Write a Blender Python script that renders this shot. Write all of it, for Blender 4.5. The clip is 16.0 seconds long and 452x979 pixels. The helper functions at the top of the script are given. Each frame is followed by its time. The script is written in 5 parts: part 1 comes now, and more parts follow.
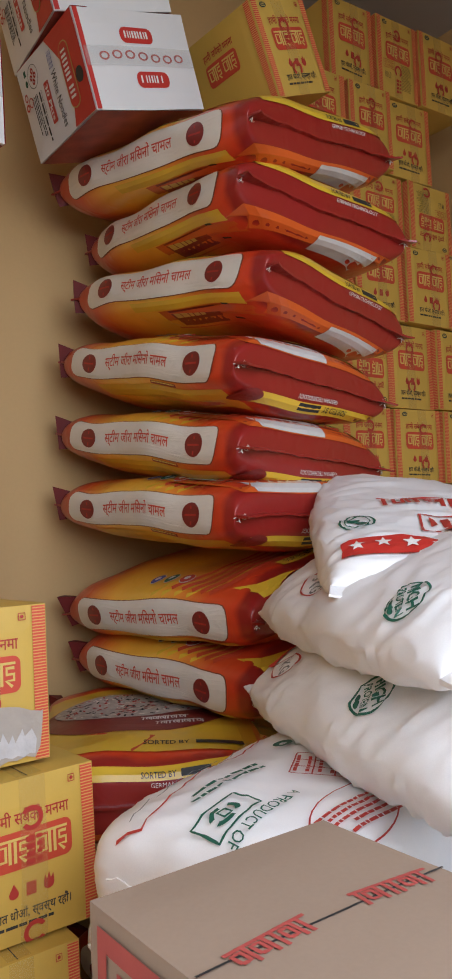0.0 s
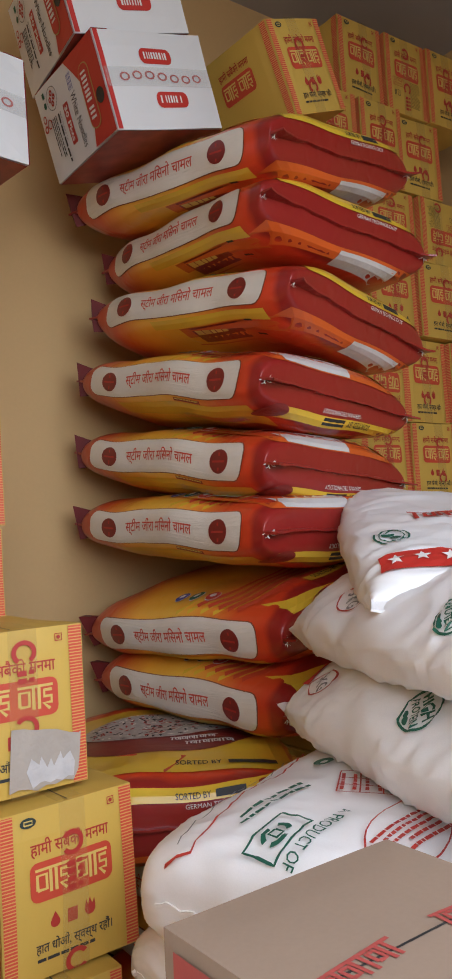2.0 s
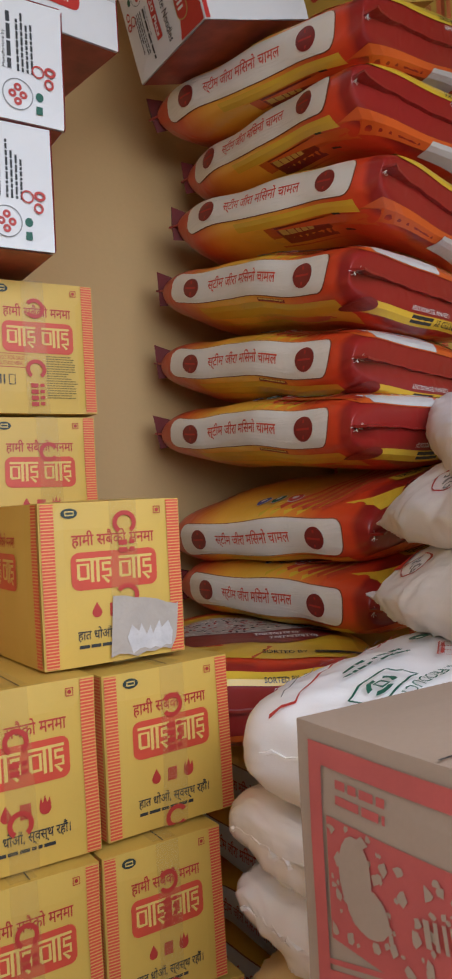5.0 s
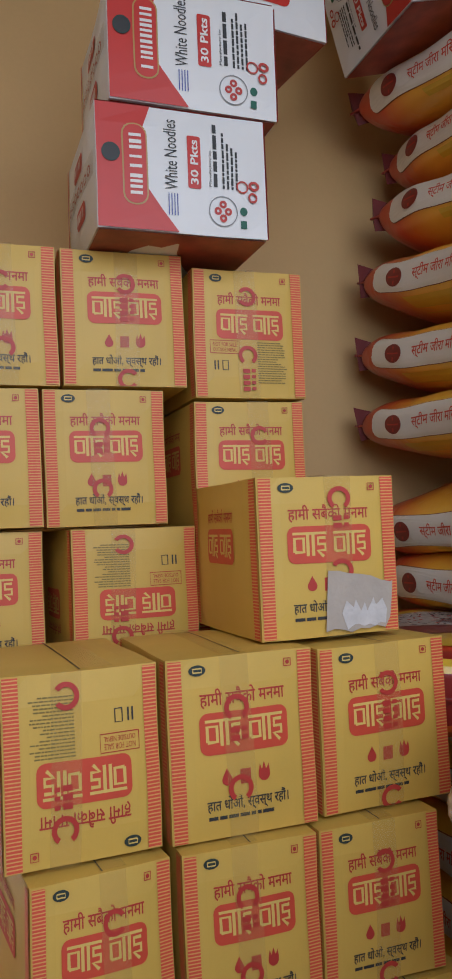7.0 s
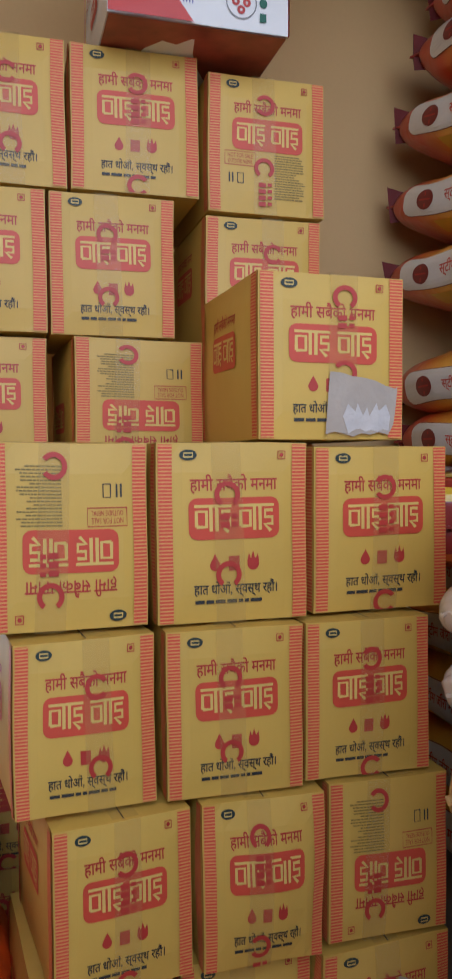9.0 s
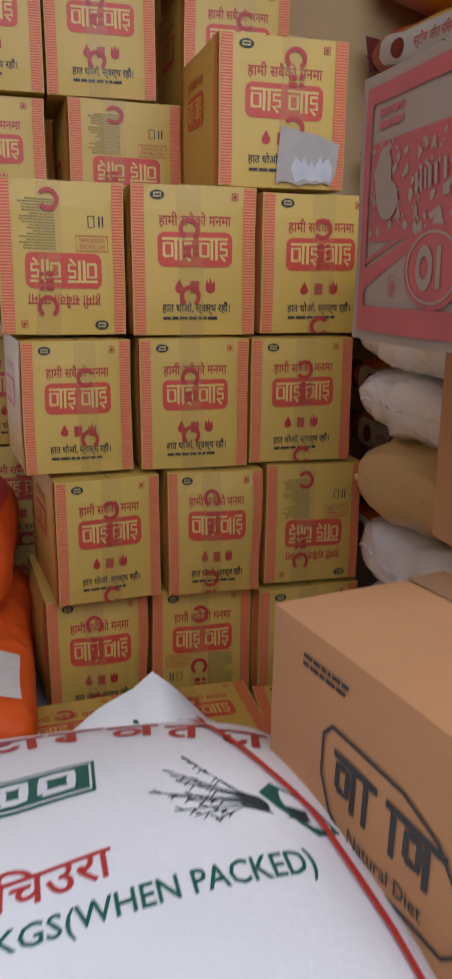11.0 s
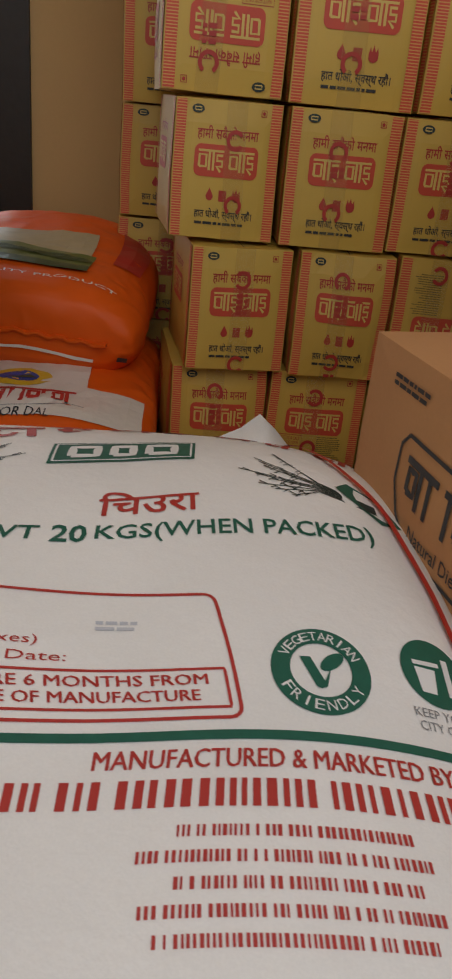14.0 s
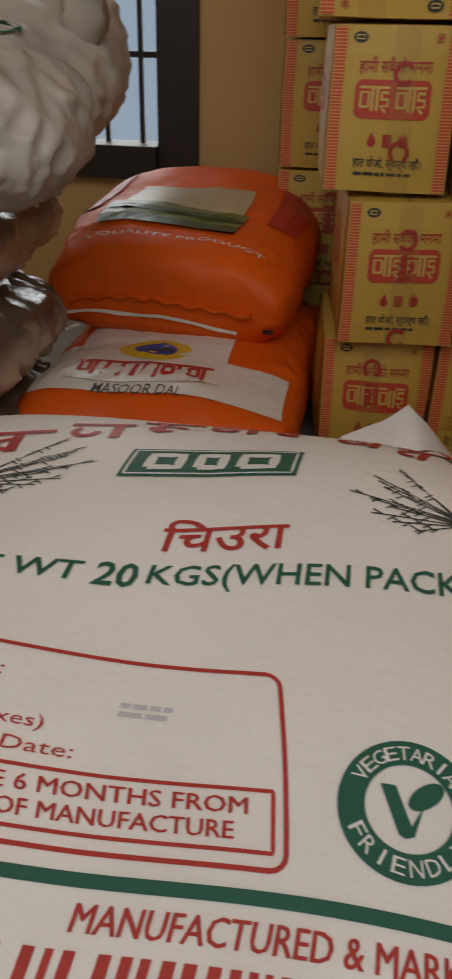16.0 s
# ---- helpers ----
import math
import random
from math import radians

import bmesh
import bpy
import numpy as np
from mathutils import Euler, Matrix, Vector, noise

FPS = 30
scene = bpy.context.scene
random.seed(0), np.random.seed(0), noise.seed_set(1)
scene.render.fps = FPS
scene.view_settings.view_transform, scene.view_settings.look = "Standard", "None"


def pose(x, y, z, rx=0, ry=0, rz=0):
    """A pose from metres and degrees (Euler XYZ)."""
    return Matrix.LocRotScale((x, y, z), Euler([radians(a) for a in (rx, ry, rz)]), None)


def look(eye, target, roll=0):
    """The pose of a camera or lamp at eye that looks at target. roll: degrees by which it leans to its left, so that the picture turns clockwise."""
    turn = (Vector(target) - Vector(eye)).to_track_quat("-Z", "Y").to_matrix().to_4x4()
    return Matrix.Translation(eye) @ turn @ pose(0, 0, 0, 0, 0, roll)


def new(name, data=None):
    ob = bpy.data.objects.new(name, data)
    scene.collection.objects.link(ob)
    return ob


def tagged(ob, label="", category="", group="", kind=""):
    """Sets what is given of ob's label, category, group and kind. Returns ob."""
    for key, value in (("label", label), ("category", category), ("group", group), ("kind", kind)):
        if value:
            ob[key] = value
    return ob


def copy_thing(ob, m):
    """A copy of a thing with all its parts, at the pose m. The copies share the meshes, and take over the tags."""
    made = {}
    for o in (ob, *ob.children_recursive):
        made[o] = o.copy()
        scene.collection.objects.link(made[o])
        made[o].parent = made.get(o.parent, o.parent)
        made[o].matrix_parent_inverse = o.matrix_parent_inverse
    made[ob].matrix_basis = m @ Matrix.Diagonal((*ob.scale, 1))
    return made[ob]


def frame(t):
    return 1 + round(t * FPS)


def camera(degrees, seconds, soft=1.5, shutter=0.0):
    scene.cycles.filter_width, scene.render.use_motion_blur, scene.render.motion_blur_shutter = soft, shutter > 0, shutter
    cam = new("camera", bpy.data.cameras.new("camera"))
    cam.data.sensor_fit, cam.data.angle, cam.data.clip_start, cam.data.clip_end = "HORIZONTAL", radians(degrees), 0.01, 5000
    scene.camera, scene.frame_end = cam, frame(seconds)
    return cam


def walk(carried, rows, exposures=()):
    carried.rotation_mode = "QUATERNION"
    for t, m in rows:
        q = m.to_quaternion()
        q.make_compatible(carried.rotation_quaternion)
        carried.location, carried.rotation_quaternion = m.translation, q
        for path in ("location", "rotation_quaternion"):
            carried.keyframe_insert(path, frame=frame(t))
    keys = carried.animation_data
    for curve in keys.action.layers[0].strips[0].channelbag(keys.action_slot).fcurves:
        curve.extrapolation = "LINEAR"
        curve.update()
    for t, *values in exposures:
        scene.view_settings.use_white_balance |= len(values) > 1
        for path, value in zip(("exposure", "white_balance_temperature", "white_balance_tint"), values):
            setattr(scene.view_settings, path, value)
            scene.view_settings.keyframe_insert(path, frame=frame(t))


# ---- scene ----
cam = camera(31.2, 16.0, soft=2.0, shutter=0.25)
PATH = [
    (0, (0.152, -0.042, 1.635), (1.317, 1.582, 1.713), -2.4),
    (0.5, (0.159, -0.041, 1.637), (1.324, 1.581, 1.736), -2.5),
    (1, (0.138, -0.016, 1.635), (1.307, 1.603, 1.754), -2.6),
    (1.5, (0.106, 0.005, 1.63), (1.276, 1.623, 1.758), -3.0),
    (2, (0.102, 0.006, 1.635), (1.27, 1.625, 1.757), -3.3),
    (2.5, (0.1, 0.023, 1.615), (1.275, 1.636, 1.745), -3.7),
    (3, (0.095, 0.053, 1.577), (1.281, 1.658, 1.712), -3.9),
    (3.2, (0.101, 0.06, 1.582), (1.279, 1.672, 1.701), -3.9),
    (5.3, (0.021, 0.058, 1.441), (1.014, 1.794, 1.475), -2.6),
    (5.5, (0.014, 0.061, 1.42), (0.941, 1.832, 1.494), -2.8),
    (6, (-0.016, 0.043, 1.455), (0.733, 1.897, 1.523), -2.7),
    (6.5, (-0.028, 0.073, 1.43), (0.658, 1.949, 1.522), -2.4),
    (7, (-0.027, 0.08, 1.415), (0.629, 1.967, 1.504), -2.3),
    (7.5, (-0.024, 0.094, 1.372), (0.619, 1.985, 1.476), -1.8),
    (8, (-0.013, 0.096, 1.332), (0.615, 1.995, 1.368), -1.4),
    (8.2, (-0.004, 0.094, 1.301), (0.615, 1.996, 1.321), -1.3),
    (10.3, (0.117, -0.009, 1.09), (0.578, 1.91, 0.768), 1.8),
    (10.5, (0.113, -0.101, 1.09), (0.587, 1.808, 0.731), 1.7),
    (11, (0.068, -0.317, 1.036), (0.551, 1.555, 0.522), 0.8),
    (11.5, (-0.041, -0.414, 1.004), (0.503, 1.409, 0.389), -2.0),
    (12, (-0.105, -0.432, 0.995), (0.445, 1.369, 0.32), -1.6),
    (12.5, (-0.1, -0.418, 0.967), (0.391, 1.389, 0.264), 5.8),
    (13, (-0.041, -0.427, 0.94), (0.282, 1.392, 0.173), 7.2),
    (13.5, (0.012, -0.447, 0.921), (0.196, 1.363, 0.089), 6.0),
    (14, (0.083, -0.459, 0.912), (0.25, 1.335, 0.043), 5.7),
    (14.5, (0.159, -0.4, 0.9), (0.349, 1.36, -0.03), 4.3),
    (15, (0.206, -0.341, 0.898), (0.447, 1.403, -0.051), 3.9),
    (15.5, (0.202, -0.287, 0.895), (0.219, 1.462, -0.074), 3.2),
    (16, (0.168, -0.267, 0.895), (-0.117, 1.447, -0.094), 1.4),
]
EXPOSURES = [(0.0, 0.38, 5800, 10), (3.2, 0.38, 5800, 10), (5.5, 0.26, 5700, 10), (6.2, -0.02, 5650, 10), (8.2, 0.0, 5600, 10), (10.3, 0.16, 5200, 17), (10.8, -0.02, 5300, 15), (11.2, -0.32, 5500, 11), (12.0, -0.60, 5800, 10), (13.0, -0.85, 6500, 10), (14.0, -0.82, 6650, 10), (15.0, -0.72, 6850, 10), (16.0, -0.92, 7000, 10)]
walk(cam, [(t, look(eye, target, roll)) for t, eye, target, roll in PATH], EXPOSURES)

# ---- light ----
FLOOR, CEIL = 0.08, 3.75
WEST, EAST, SOUTH, NORTH = -1.45, 3.05, -0.95, 2.42
world = bpy.data.worlds.new("sky")
scene.world = world
world.use_nodes = True
wn = world.node_tree
sky = wn.nodes.new("ShaderNodeTexSky")
sky.sky_type, sky.sun_disc = "NISHITA", False
sky.sun_elevation, sky.sun_rotation = radians(58), radians(20)
wn.nodes["Background"].inputs["Strength"].default_value = 0.2
wn.links.new(sky.outputs[0], wn.nodes["Background"].inputs["Color"])


def lamp(name, kind, m, energy, color, **kw):
    data = bpy.data.lights.new(name, kind)
    data.energy, data.color = energy, color
    if kind == "AREA":
        data.shape, data.size, data.size_y = "RECTANGLE", kw["size"], kw["size_y"]
    else:
        data.angle = kw["angle"]
    ob = new(name, data)
    ob.matrix_world = m
    return ob


lamp("sun", "SUN", look((0, 0, 8), (-1.7, -4.7, 0)), 2.5, (1.0, 0.95, 0.88), angle=radians(0.5))
# Unseen opening behind the camera, added to let daylight in.
ADDED_OPENING = (-1.0, 1.75, 0.14, 3.40)
WIN = (-1.25, -0.5, 0.55, 2.0)
# Added area lamp in the south opening lights the stacks from the front.
lamp("added_front_daylight", "AREA", look((0.38, SOUTH - 0.06, 2.40), (0.42, 0.40, 0.80)), 57, (1.0, 0.97, 0.95), size=2.65, size_y=1.8)
lamp("window_daylight", "AREA", look((-0.87, NORTH + 0.12, 1.27), (-0.87, 0, 1.27)), 14, (0.9, 0.96, 1.0), size=0.7, size_y=1.4)

# ---- materials ----


def material(name, base, rough=0.6, metal=0.0, vary=0.12, scale=6.0, grain=0.0, grain_scale=400.0, bump=0.0, bump_scale=30.0, alpha=1.0, coat=0.0, spec=0.5, crease=False):
    """A surface with blotches at one scale, fine grain at another and soft relief."""
    m = bpy.data.materials.new(name)
    m.use_nodes = True
    t = m.node_tree
    b = t.nodes["Principled BSDF"]
    b.inputs["Roughness"].default_value, b.inputs["Metallic"].default_value = rough, metal
    b.inputs["Alpha"].default_value, b.inputs["Coat Weight"].default_value = alpha, coat
    b.inputs["Specular IOR Level"].default_value = spec
    co = t.nodes.new("ShaderNodeTexCoord")
    info = t.nodes.new("ShaderNodeObjectInfo")
    shift = t.nodes.new("ShaderNodeVectorMath")
    shift.operation = "MULTIPLY_ADD"
    shift.inputs[1].default_value = (9, 7, 5)
    t.links.new(info.outputs["Random"], shift.inputs[0])
    t.links.new(co.outputs["Object"], shift.inputs[2])
    n = t.nodes.new("ShaderNodeTexNoise")
    n.inputs["Scale"].default_value, n.inputs["Detail"].default_value = scale, 5
    t.links.new(shift.outputs[0], n.inputs["Vector"])
    g = t.nodes.new("ShaderNodeTexNoise")
    g.inputs["Scale"].default_value, g.inputs["Detail"].default_value = grain_scale, 2
    t.links.new(co.outputs["Object"], g.inputs["Vector"])
    mix = t.nodes.new("ShaderNodeMath")
    mix.operation = "MULTIPLY_ADD"
    mix.inputs[1].default_value = grain
    t.links.new(g.outputs["Fac"], mix.inputs[0])
    amount = t.nodes.new("ShaderNodeMath")
    amount.operation = "MULTIPLY_ADD"
    amount.inputs[1].default_value, amount.inputs[2].default_value = 2 * vary, 1 - vary - grain / 2
    t.links.new(n.outputs["Fac"], amount.inputs[0])
    t.links.new(amount.outputs[0], mix.inputs[2])
    mul = t.nodes.new("ShaderNodeVectorMath")
    mul.operation = "SCALE"
    mul.inputs[0].default_value = base[:3]
    t.links.new(mix.outputs[0], mul.inputs["Scale"])
    t.links.new(mul.outputs[0], b.inputs["Base Color"])
    if bump:
        r = t.nodes.new("ShaderNodeTexNoise")
        r.inputs["Scale"].default_value, r.inputs["Detail"].default_value = bump_scale, 6
        if crease:
            r.noise_type = "RIDGED_MULTIFRACTAL"
            r.inputs["Detail"].default_value, r.inputs["Distortion"].default_value = 2, 0.6
        t.links.new(shift.outputs[0], r.inputs["Vector"])
        bp = t.nodes.new("ShaderNodeBump")
        bp.inputs["Strength"].default_value, bp.inputs["Distance"].default_value = bump, 0.01
        t.links.new(r.outputs["Fac"], bp.inputs["Height"])
        t.links.new(bp.outputs[0], b.inputs["Normal"])
    return m


def banded(name, low, high, axis, period, share, rough=0.55):
    """Two colours in fine bands along one object axis."""
    m = material(name, low, rough)
    t = m.node_tree
    b = t.nodes["Principled BSDF"]
    sep = t.nodes.new("ShaderNodeSeparateXYZ")
    t.links.new(t.nodes["Texture Coordinate"].outputs["Object"], sep.inputs[0])
    f = t.nodes.new("ShaderNodeMath")
    f.operation = "PINGPONG"
    f.inputs[1].default_value = period / 2
    t.links.new(sep.outputs[axis], f.inputs[0])
    c = t.nodes.new("ShaderNodeMath")
    c.operation = "LESS_THAN"
    c.inputs[1].default_value = period / 2 * share
    t.links.new(f.outputs[0], c.inputs[0])
    mx = t.nodes.new("ShaderNodeMix")
    mx.data_type = "RGBA"
    mx.inputs[6].default_value, mx.inputs[7].default_value = (*low, 1), (*high, 1)
    t.links.new(c.outputs[0], mx.inputs[0])
    t.links.new(mx.outputs[2], b.inputs["Base Color"])
    return m


def striped_ramp(name, axis, stops, rough=0.3, wobble=0.03, wobble_scale=9.0, bump=0.25, bump_scale=22.0):
    """Printed film whose colours follow one object axis, with an uneven edge."""
    m = material(name, (0.5, 0.5, 0.5), rough, bump=bump, bump_scale=bump_scale, coat=0.25, crease=True)
    t = m.node_tree
    b = t.nodes["Principled BSDF"]
    co = t.nodes["Texture Coordinate"]
    sep = t.nodes.new("ShaderNodeSeparateXYZ")
    t.links.new(co.outputs["Object"], sep.inputs[0])
    n = t.nodes.new("ShaderNodeTexNoise")
    n.inputs["Scale"].default_value = wobble_scale
    t.links.new(co.outputs["Object"], n.inputs["Vector"])
    w = t.nodes.new("ShaderNodeMath")
    w.operation = "MULTIPLY_ADD"
    w.inputs[1].default_value = wobble
    t.links.new(n.outputs["Fac"], w.inputs[0])
    t.links.new(sep.outputs[axis], w.inputs[2])
    mp = t.nodes.new("ShaderNodeMapRange")
    mp.inputs["From Min"].default_value, mp.inputs["From Max"].default_value = -0.5, 0.5
    t.links.new(w.outputs[0], mp.inputs["Value"])
    ramp = t.nodes.new("ShaderNodeValToRGB")
    el = ramp.color_ramp.elements
    while len(el) < len(stops):
        el.new(0.5)
    for e, (p, c) in zip(el, stops):
        e.position, e.color = p, (*c, 1)
    t.links.new(mp.outputs[0], ramp.inputs[0])
    t.links.new(ramp.outputs[0], b.inputs["Base Color"])
    return m


YELLOW = material("yellow_printed_card", (0.58, 0.375, 0.066), 0.5, vary=0.12, scale=5, grain=0.06, bump=0.10, bump_scale=14)
STRIPE = banded("red_hatched_border", (0.60, 0.075, 0.035), (0.66, 0.36, 0.10), 2, 0.0055, 0.34)
RED_INK = material("red_ink", (0.42, 0.035, 0.025), 0.5, vary=0.12, scale=40)
ORANGE_INK = material("orange_red_ink", (0.55, 0.065, 0.03), 0.5, vary=0.12, scale=30)
DARK_INK = material("dark_ink", (0.03, 0.03, 0.03), 0.55)
OLIVE_INK = material("olive_brown_ink", (0.20, 0.15, 0.035), 0.55)
BLACK_GREEN_INK = material("blackish_green_ink", (0.02, 0.035, 0.03), 0.55)
CREAM_INK = material("pale_yellow_print", (0.66, 0.47, 0.12), 0.5)
WHITE_INK = material("white_print", (0.72, 0.70, 0.66), 0.55)
GREEN_INK = material("green_ink", (0.012, 0.10, 0.062), 0.55, vary=0.2, scale=120)
TAPE = material("clear_parcel_tape", (0.62, 0.45, 0.16), 0.18, vary=0.06, scale=9, alpha=0.16, bump=0.12, bump_scale=40)
WHITE_CARD = material("white_printed_card", (0.70, 0.69, 0.68), 0.45, vary=0.06, scale=7, bump=0.1, bump_scale=14)
RED_CARD = material("red_printed_card", (0.48, 0.03, 0.02), 0.45, vary=0.1, scale=9)
KRAFT = material("kraft_cardboard", (0.50, 0.245, 0.095), 0.75, vary=0.10, scale=5, grain=0.10, grain_scale=180, bump=0.08, bump_scale=20)
GREY_KRAFT = material("grey_kraft_cardboard", (0.33, 0.24, 0.17), 0.75, vary=0.10, scale=5, grain=0.10, grain_scale=180, bump=0.08, bump_scale=20)
TORN_CARD = material("torn_grey_card", (0.42, 0.36, 0.30), 0.85, vary=0.15, scale=25, bump=0.3, bump_scale=60)
WOVEN = material("white_woven_plastic", (0.84, 0.83, 0.82), 0.45, vary=0.06, scale=7, grain=0.10, grain_scale=500, bump=0.45, bump_scale=9, crease=True)
FLAT_WOVEN = material("smooth_white_woven_plastic", (0.79, 0.755, 0.70), 0.5, vary=0.12, scale=6, grain=0.12, grain_scale=450, bump=0.16, bump_scale=60)
FILM = material("white_plastic_film", (0.84, 0.84, 0.86), 0.25, vary=0.05, scale=7, bump=0.55, bump_scale=10, coat=0.25, crease=True)
CLEAR_FILM = material("dusty_clear_film", (0.6, 0.58, 0.55), 0.22, vary=0.15, scale=12, bump=0.6, bump_scale=22, coat=0.3)
CREAM_FILM = material("cream_plastic_film", (0.66, 0.46, 0.20), 0.32, vary=0.08, scale=7, bump=0.5, bump_scale=10, crease=True)
ORANGE = material("orange_plastic_film", (0.72, 0.10, 0.006), 0.5, vary=0.12, scale=6, bump=0.5, bump_scale=14, crease=True, spec=0.25)
DARK_RED = material("dark_red_film", (0.28, 0.020, 0.015), 0.3, vary=0.10, scale=9, bump=0.3, bump_scale=24, coat=0.25)
WALL = material("ochre_wall_paint", (0.60, 0.39, 0.165), 0.7, vary=0.07, scale=2.2, grain=0.05, grain_scale=90, bump=0.08, bump_scale=35)
CEILING = material("grey_ceiling_paint", (0.40, 0.37, 0.33), 0.8, vary=0.08, scale=2)
CONCRETE = material("cement_floor", (0.26, 0.24, 0.22), 0.8, vary=0.15, scale=4, grain=0.1, bump=0.15)
DARK_FRAME = material("dark_painted_timber", (0.022, 0.016, 0.013), 0.5, vary=0.25, scale=18, bump=0.1)
IRON = material("dark_iron_bar", (0.025, 0.022, 0.02), 0.5, metal=0.4, vary=0.2, scale=40)

# ---- helpers for shapes ----


def thing(name, label, category, group="", kind="", m=None):
    ob = tagged(new(name), label, category, group, kind)
    ob.empty_display_size = 0.05
    if m is not None:
        ob.matrix_basis = m
    return ob


def mesh_of(name, verts, faces, mat, smooth=False):
    me = bpy.data.meshes.new(name)
    me.from_pydata([tuple(v) for v in verts], [], faces)
    me.materials.append(mat)
    if smooth:
        for p in me.polygons:
            p.use_smooth = True
    me.update()
    return me


def add(name, verts, faces, mat, parent=None, label="", smooth=False):
    ob = new(name, mesh_of(name, verts, faces, mat, smooth))
    if parent is not None:
        ob.parent = parent
    return tagged(ob, label)


def box_geo(x0, y0, z0, x1, y1, z1):
    v = [(x, y, z) for z in (z0, z1) for y in (y0, y1) for x in (x0, x1)]
    f = [(0, 2, 3, 1), (4, 5, 7, 6), (0, 1, 5, 4), (1, 3, 7, 5), (3, 2, 6, 7), (2, 0, 4, 6)]
    return v, f


def bevelled(name, lo, hi, mat, parent=None, label="", r=0.004):
    bm = bmesh.new()
    v, f = box_geo(*lo, *hi)
    vs = [bm.verts.new(p) for p in v]
    for q in f:
        bm.faces.new([vs[i] for i in q])
    bmesh.ops.bevel(bm, geom=list(bm.edges), offset=r, segments=2, affect="EDGES", profile=0.6)
    me = bpy.data.meshes.new(name)
    bm.to_mesh(me)
    bm.free()
    me.materials.append(mat)
    ob = new(name, me)
    if parent is not None:
        ob.parent = parent
    return tagged(ob, label)


# flat shapes: (list of 2D points, list of faces)
def s_rect(x0, y0, x1, y1, nx=1, ny=1):
    v = [(x0 + (x1 - x0) * i / nx, y0 + (y1 - y0) * j / ny) for j in range(ny + 1) for i in range(nx + 1)]
    k = nx + 1
    return v, [(j * k + i, j * k + i + 1, j * k + k + i + 1, j * k + k + i) for j in range(ny) for i in range(nx)]


def s_ellipse(cx, cy, rx, ry, n=28, rings=3, inner=0.0, a0=0.0, a1=360.0):
    v, f = [], []
    full = a1 - a0 >= 360
    m = n if full else n + 1
    for r in range(rings + 1):
        k = inner + (1 - inner) * r / rings
        for i in range(m):
            a = radians(a0 + (a1 - a0) * i / n)
            v.append((cx + rx * k * math.cos(a), cy + ry * k * math.sin(a)))
    for r in range(rings):
        for i in range(n):
            j = (i + 1) % m
            f.append((r * m + i, (r + 1) * m + i, (r + 1) * m + j, r * m + j))
    return v, f


def s_round(x0, y0, x1, y1, r, squeeze=8):
    """A rounded rectangle as a polar grid."""
    cx, cy, hx, hy = (x0 + x1) / 2, (y0 + y1) / 2, (x1 - x0) / 2, (y1 - y0) / 2
    edge = []
    for qx, qy, a in ((1, 1, 0), (-1, 1, 90), (-1, -1, 180), (1, -1, 270)):
        for i in range(5):
            t = radians(a + 22.5 * i)
            edge.append((cx + qx * (hx - r) + r * math.cos(t), cy + qy * (hy - r) + r * math.sin(t)))
    full = []
    for i, p in enumerate(edge):
        q = edge[(i + 1) % len(edge)]
        n = max(1, int(math.hypot(q[0] - p[0], q[1] - p[1]) / (max(hx, hy) / squeeze)))
        full += [(p[0] + (q[0] - p[0]) * k / n, p[1] + (q[1] - p[1]) * k / n) for k in range(n)]
    m, v, f = len(full), [], []
    rings = 5
    for r_ in range(rings + 1):
        k = r_ / rings
        v += [(cx + (p[0] - cx) * k, cy + (p[1] - cy) * k) for p in full]
    for r_ in range(rings):
        f += [(r_ * m + i, (r_ + 1) * m + i, (r_ + 1) * m + (i + 1) % m, r_ * m + (i + 1) % m) for i in range(m)]
    return v, f


def s_line(pts, w):
    """A stroke of width w through the points."""
    v, f = [], []
    for i, p in enumerate(pts):
        a, b = pts[max(i - 1, 0)], pts[min(i + 1, len(pts) - 1)]
        dx, dy = b[0] - a[0], b[1] - a[1]
        d = math.hypot(dx, dy) or 1
        nx, ny = -dy / d * w / 2, dx / d * w / 2
        v += [(p[0] + nx, p[1] + ny), (p[0] - nx, p[1] - ny)]
        if i:
            f.append((2 * i - 2, 2 * i - 1, 2 * i + 1, 2 * i))
    return v, f


def s_curve(pts, w, step=0.015):
    """A stroke with enough points to follow a curved surface."""
    out = []
    for (a, b), (c, d) in zip(pts, pts[1:]):
        n = max(1, int(math.hypot(c - a, d - b) / step))
        out += [(a + (c - a) * i / n, b + (d - b) * i / n) for i in range(n)]
    return s_line(out + [pts[-1]], w)


def s_round_frame(x0, y0, x1, y1, r, w):
    pts = []
    for cx, cy, a in ((x1 - r, y1 - r, 0), (x0 + r, y1 - r, 90), (x0 + r, y0 + r, 180), (x1 - r, y0 + r, 270)):
        pts += [(cx + r * math.cos(radians(a + 22.5 * i)), cy + r * math.sin(radians(a + 22.5 * i))) for i in range(5)]
    return s_curve(pts + [pts[0]], w)


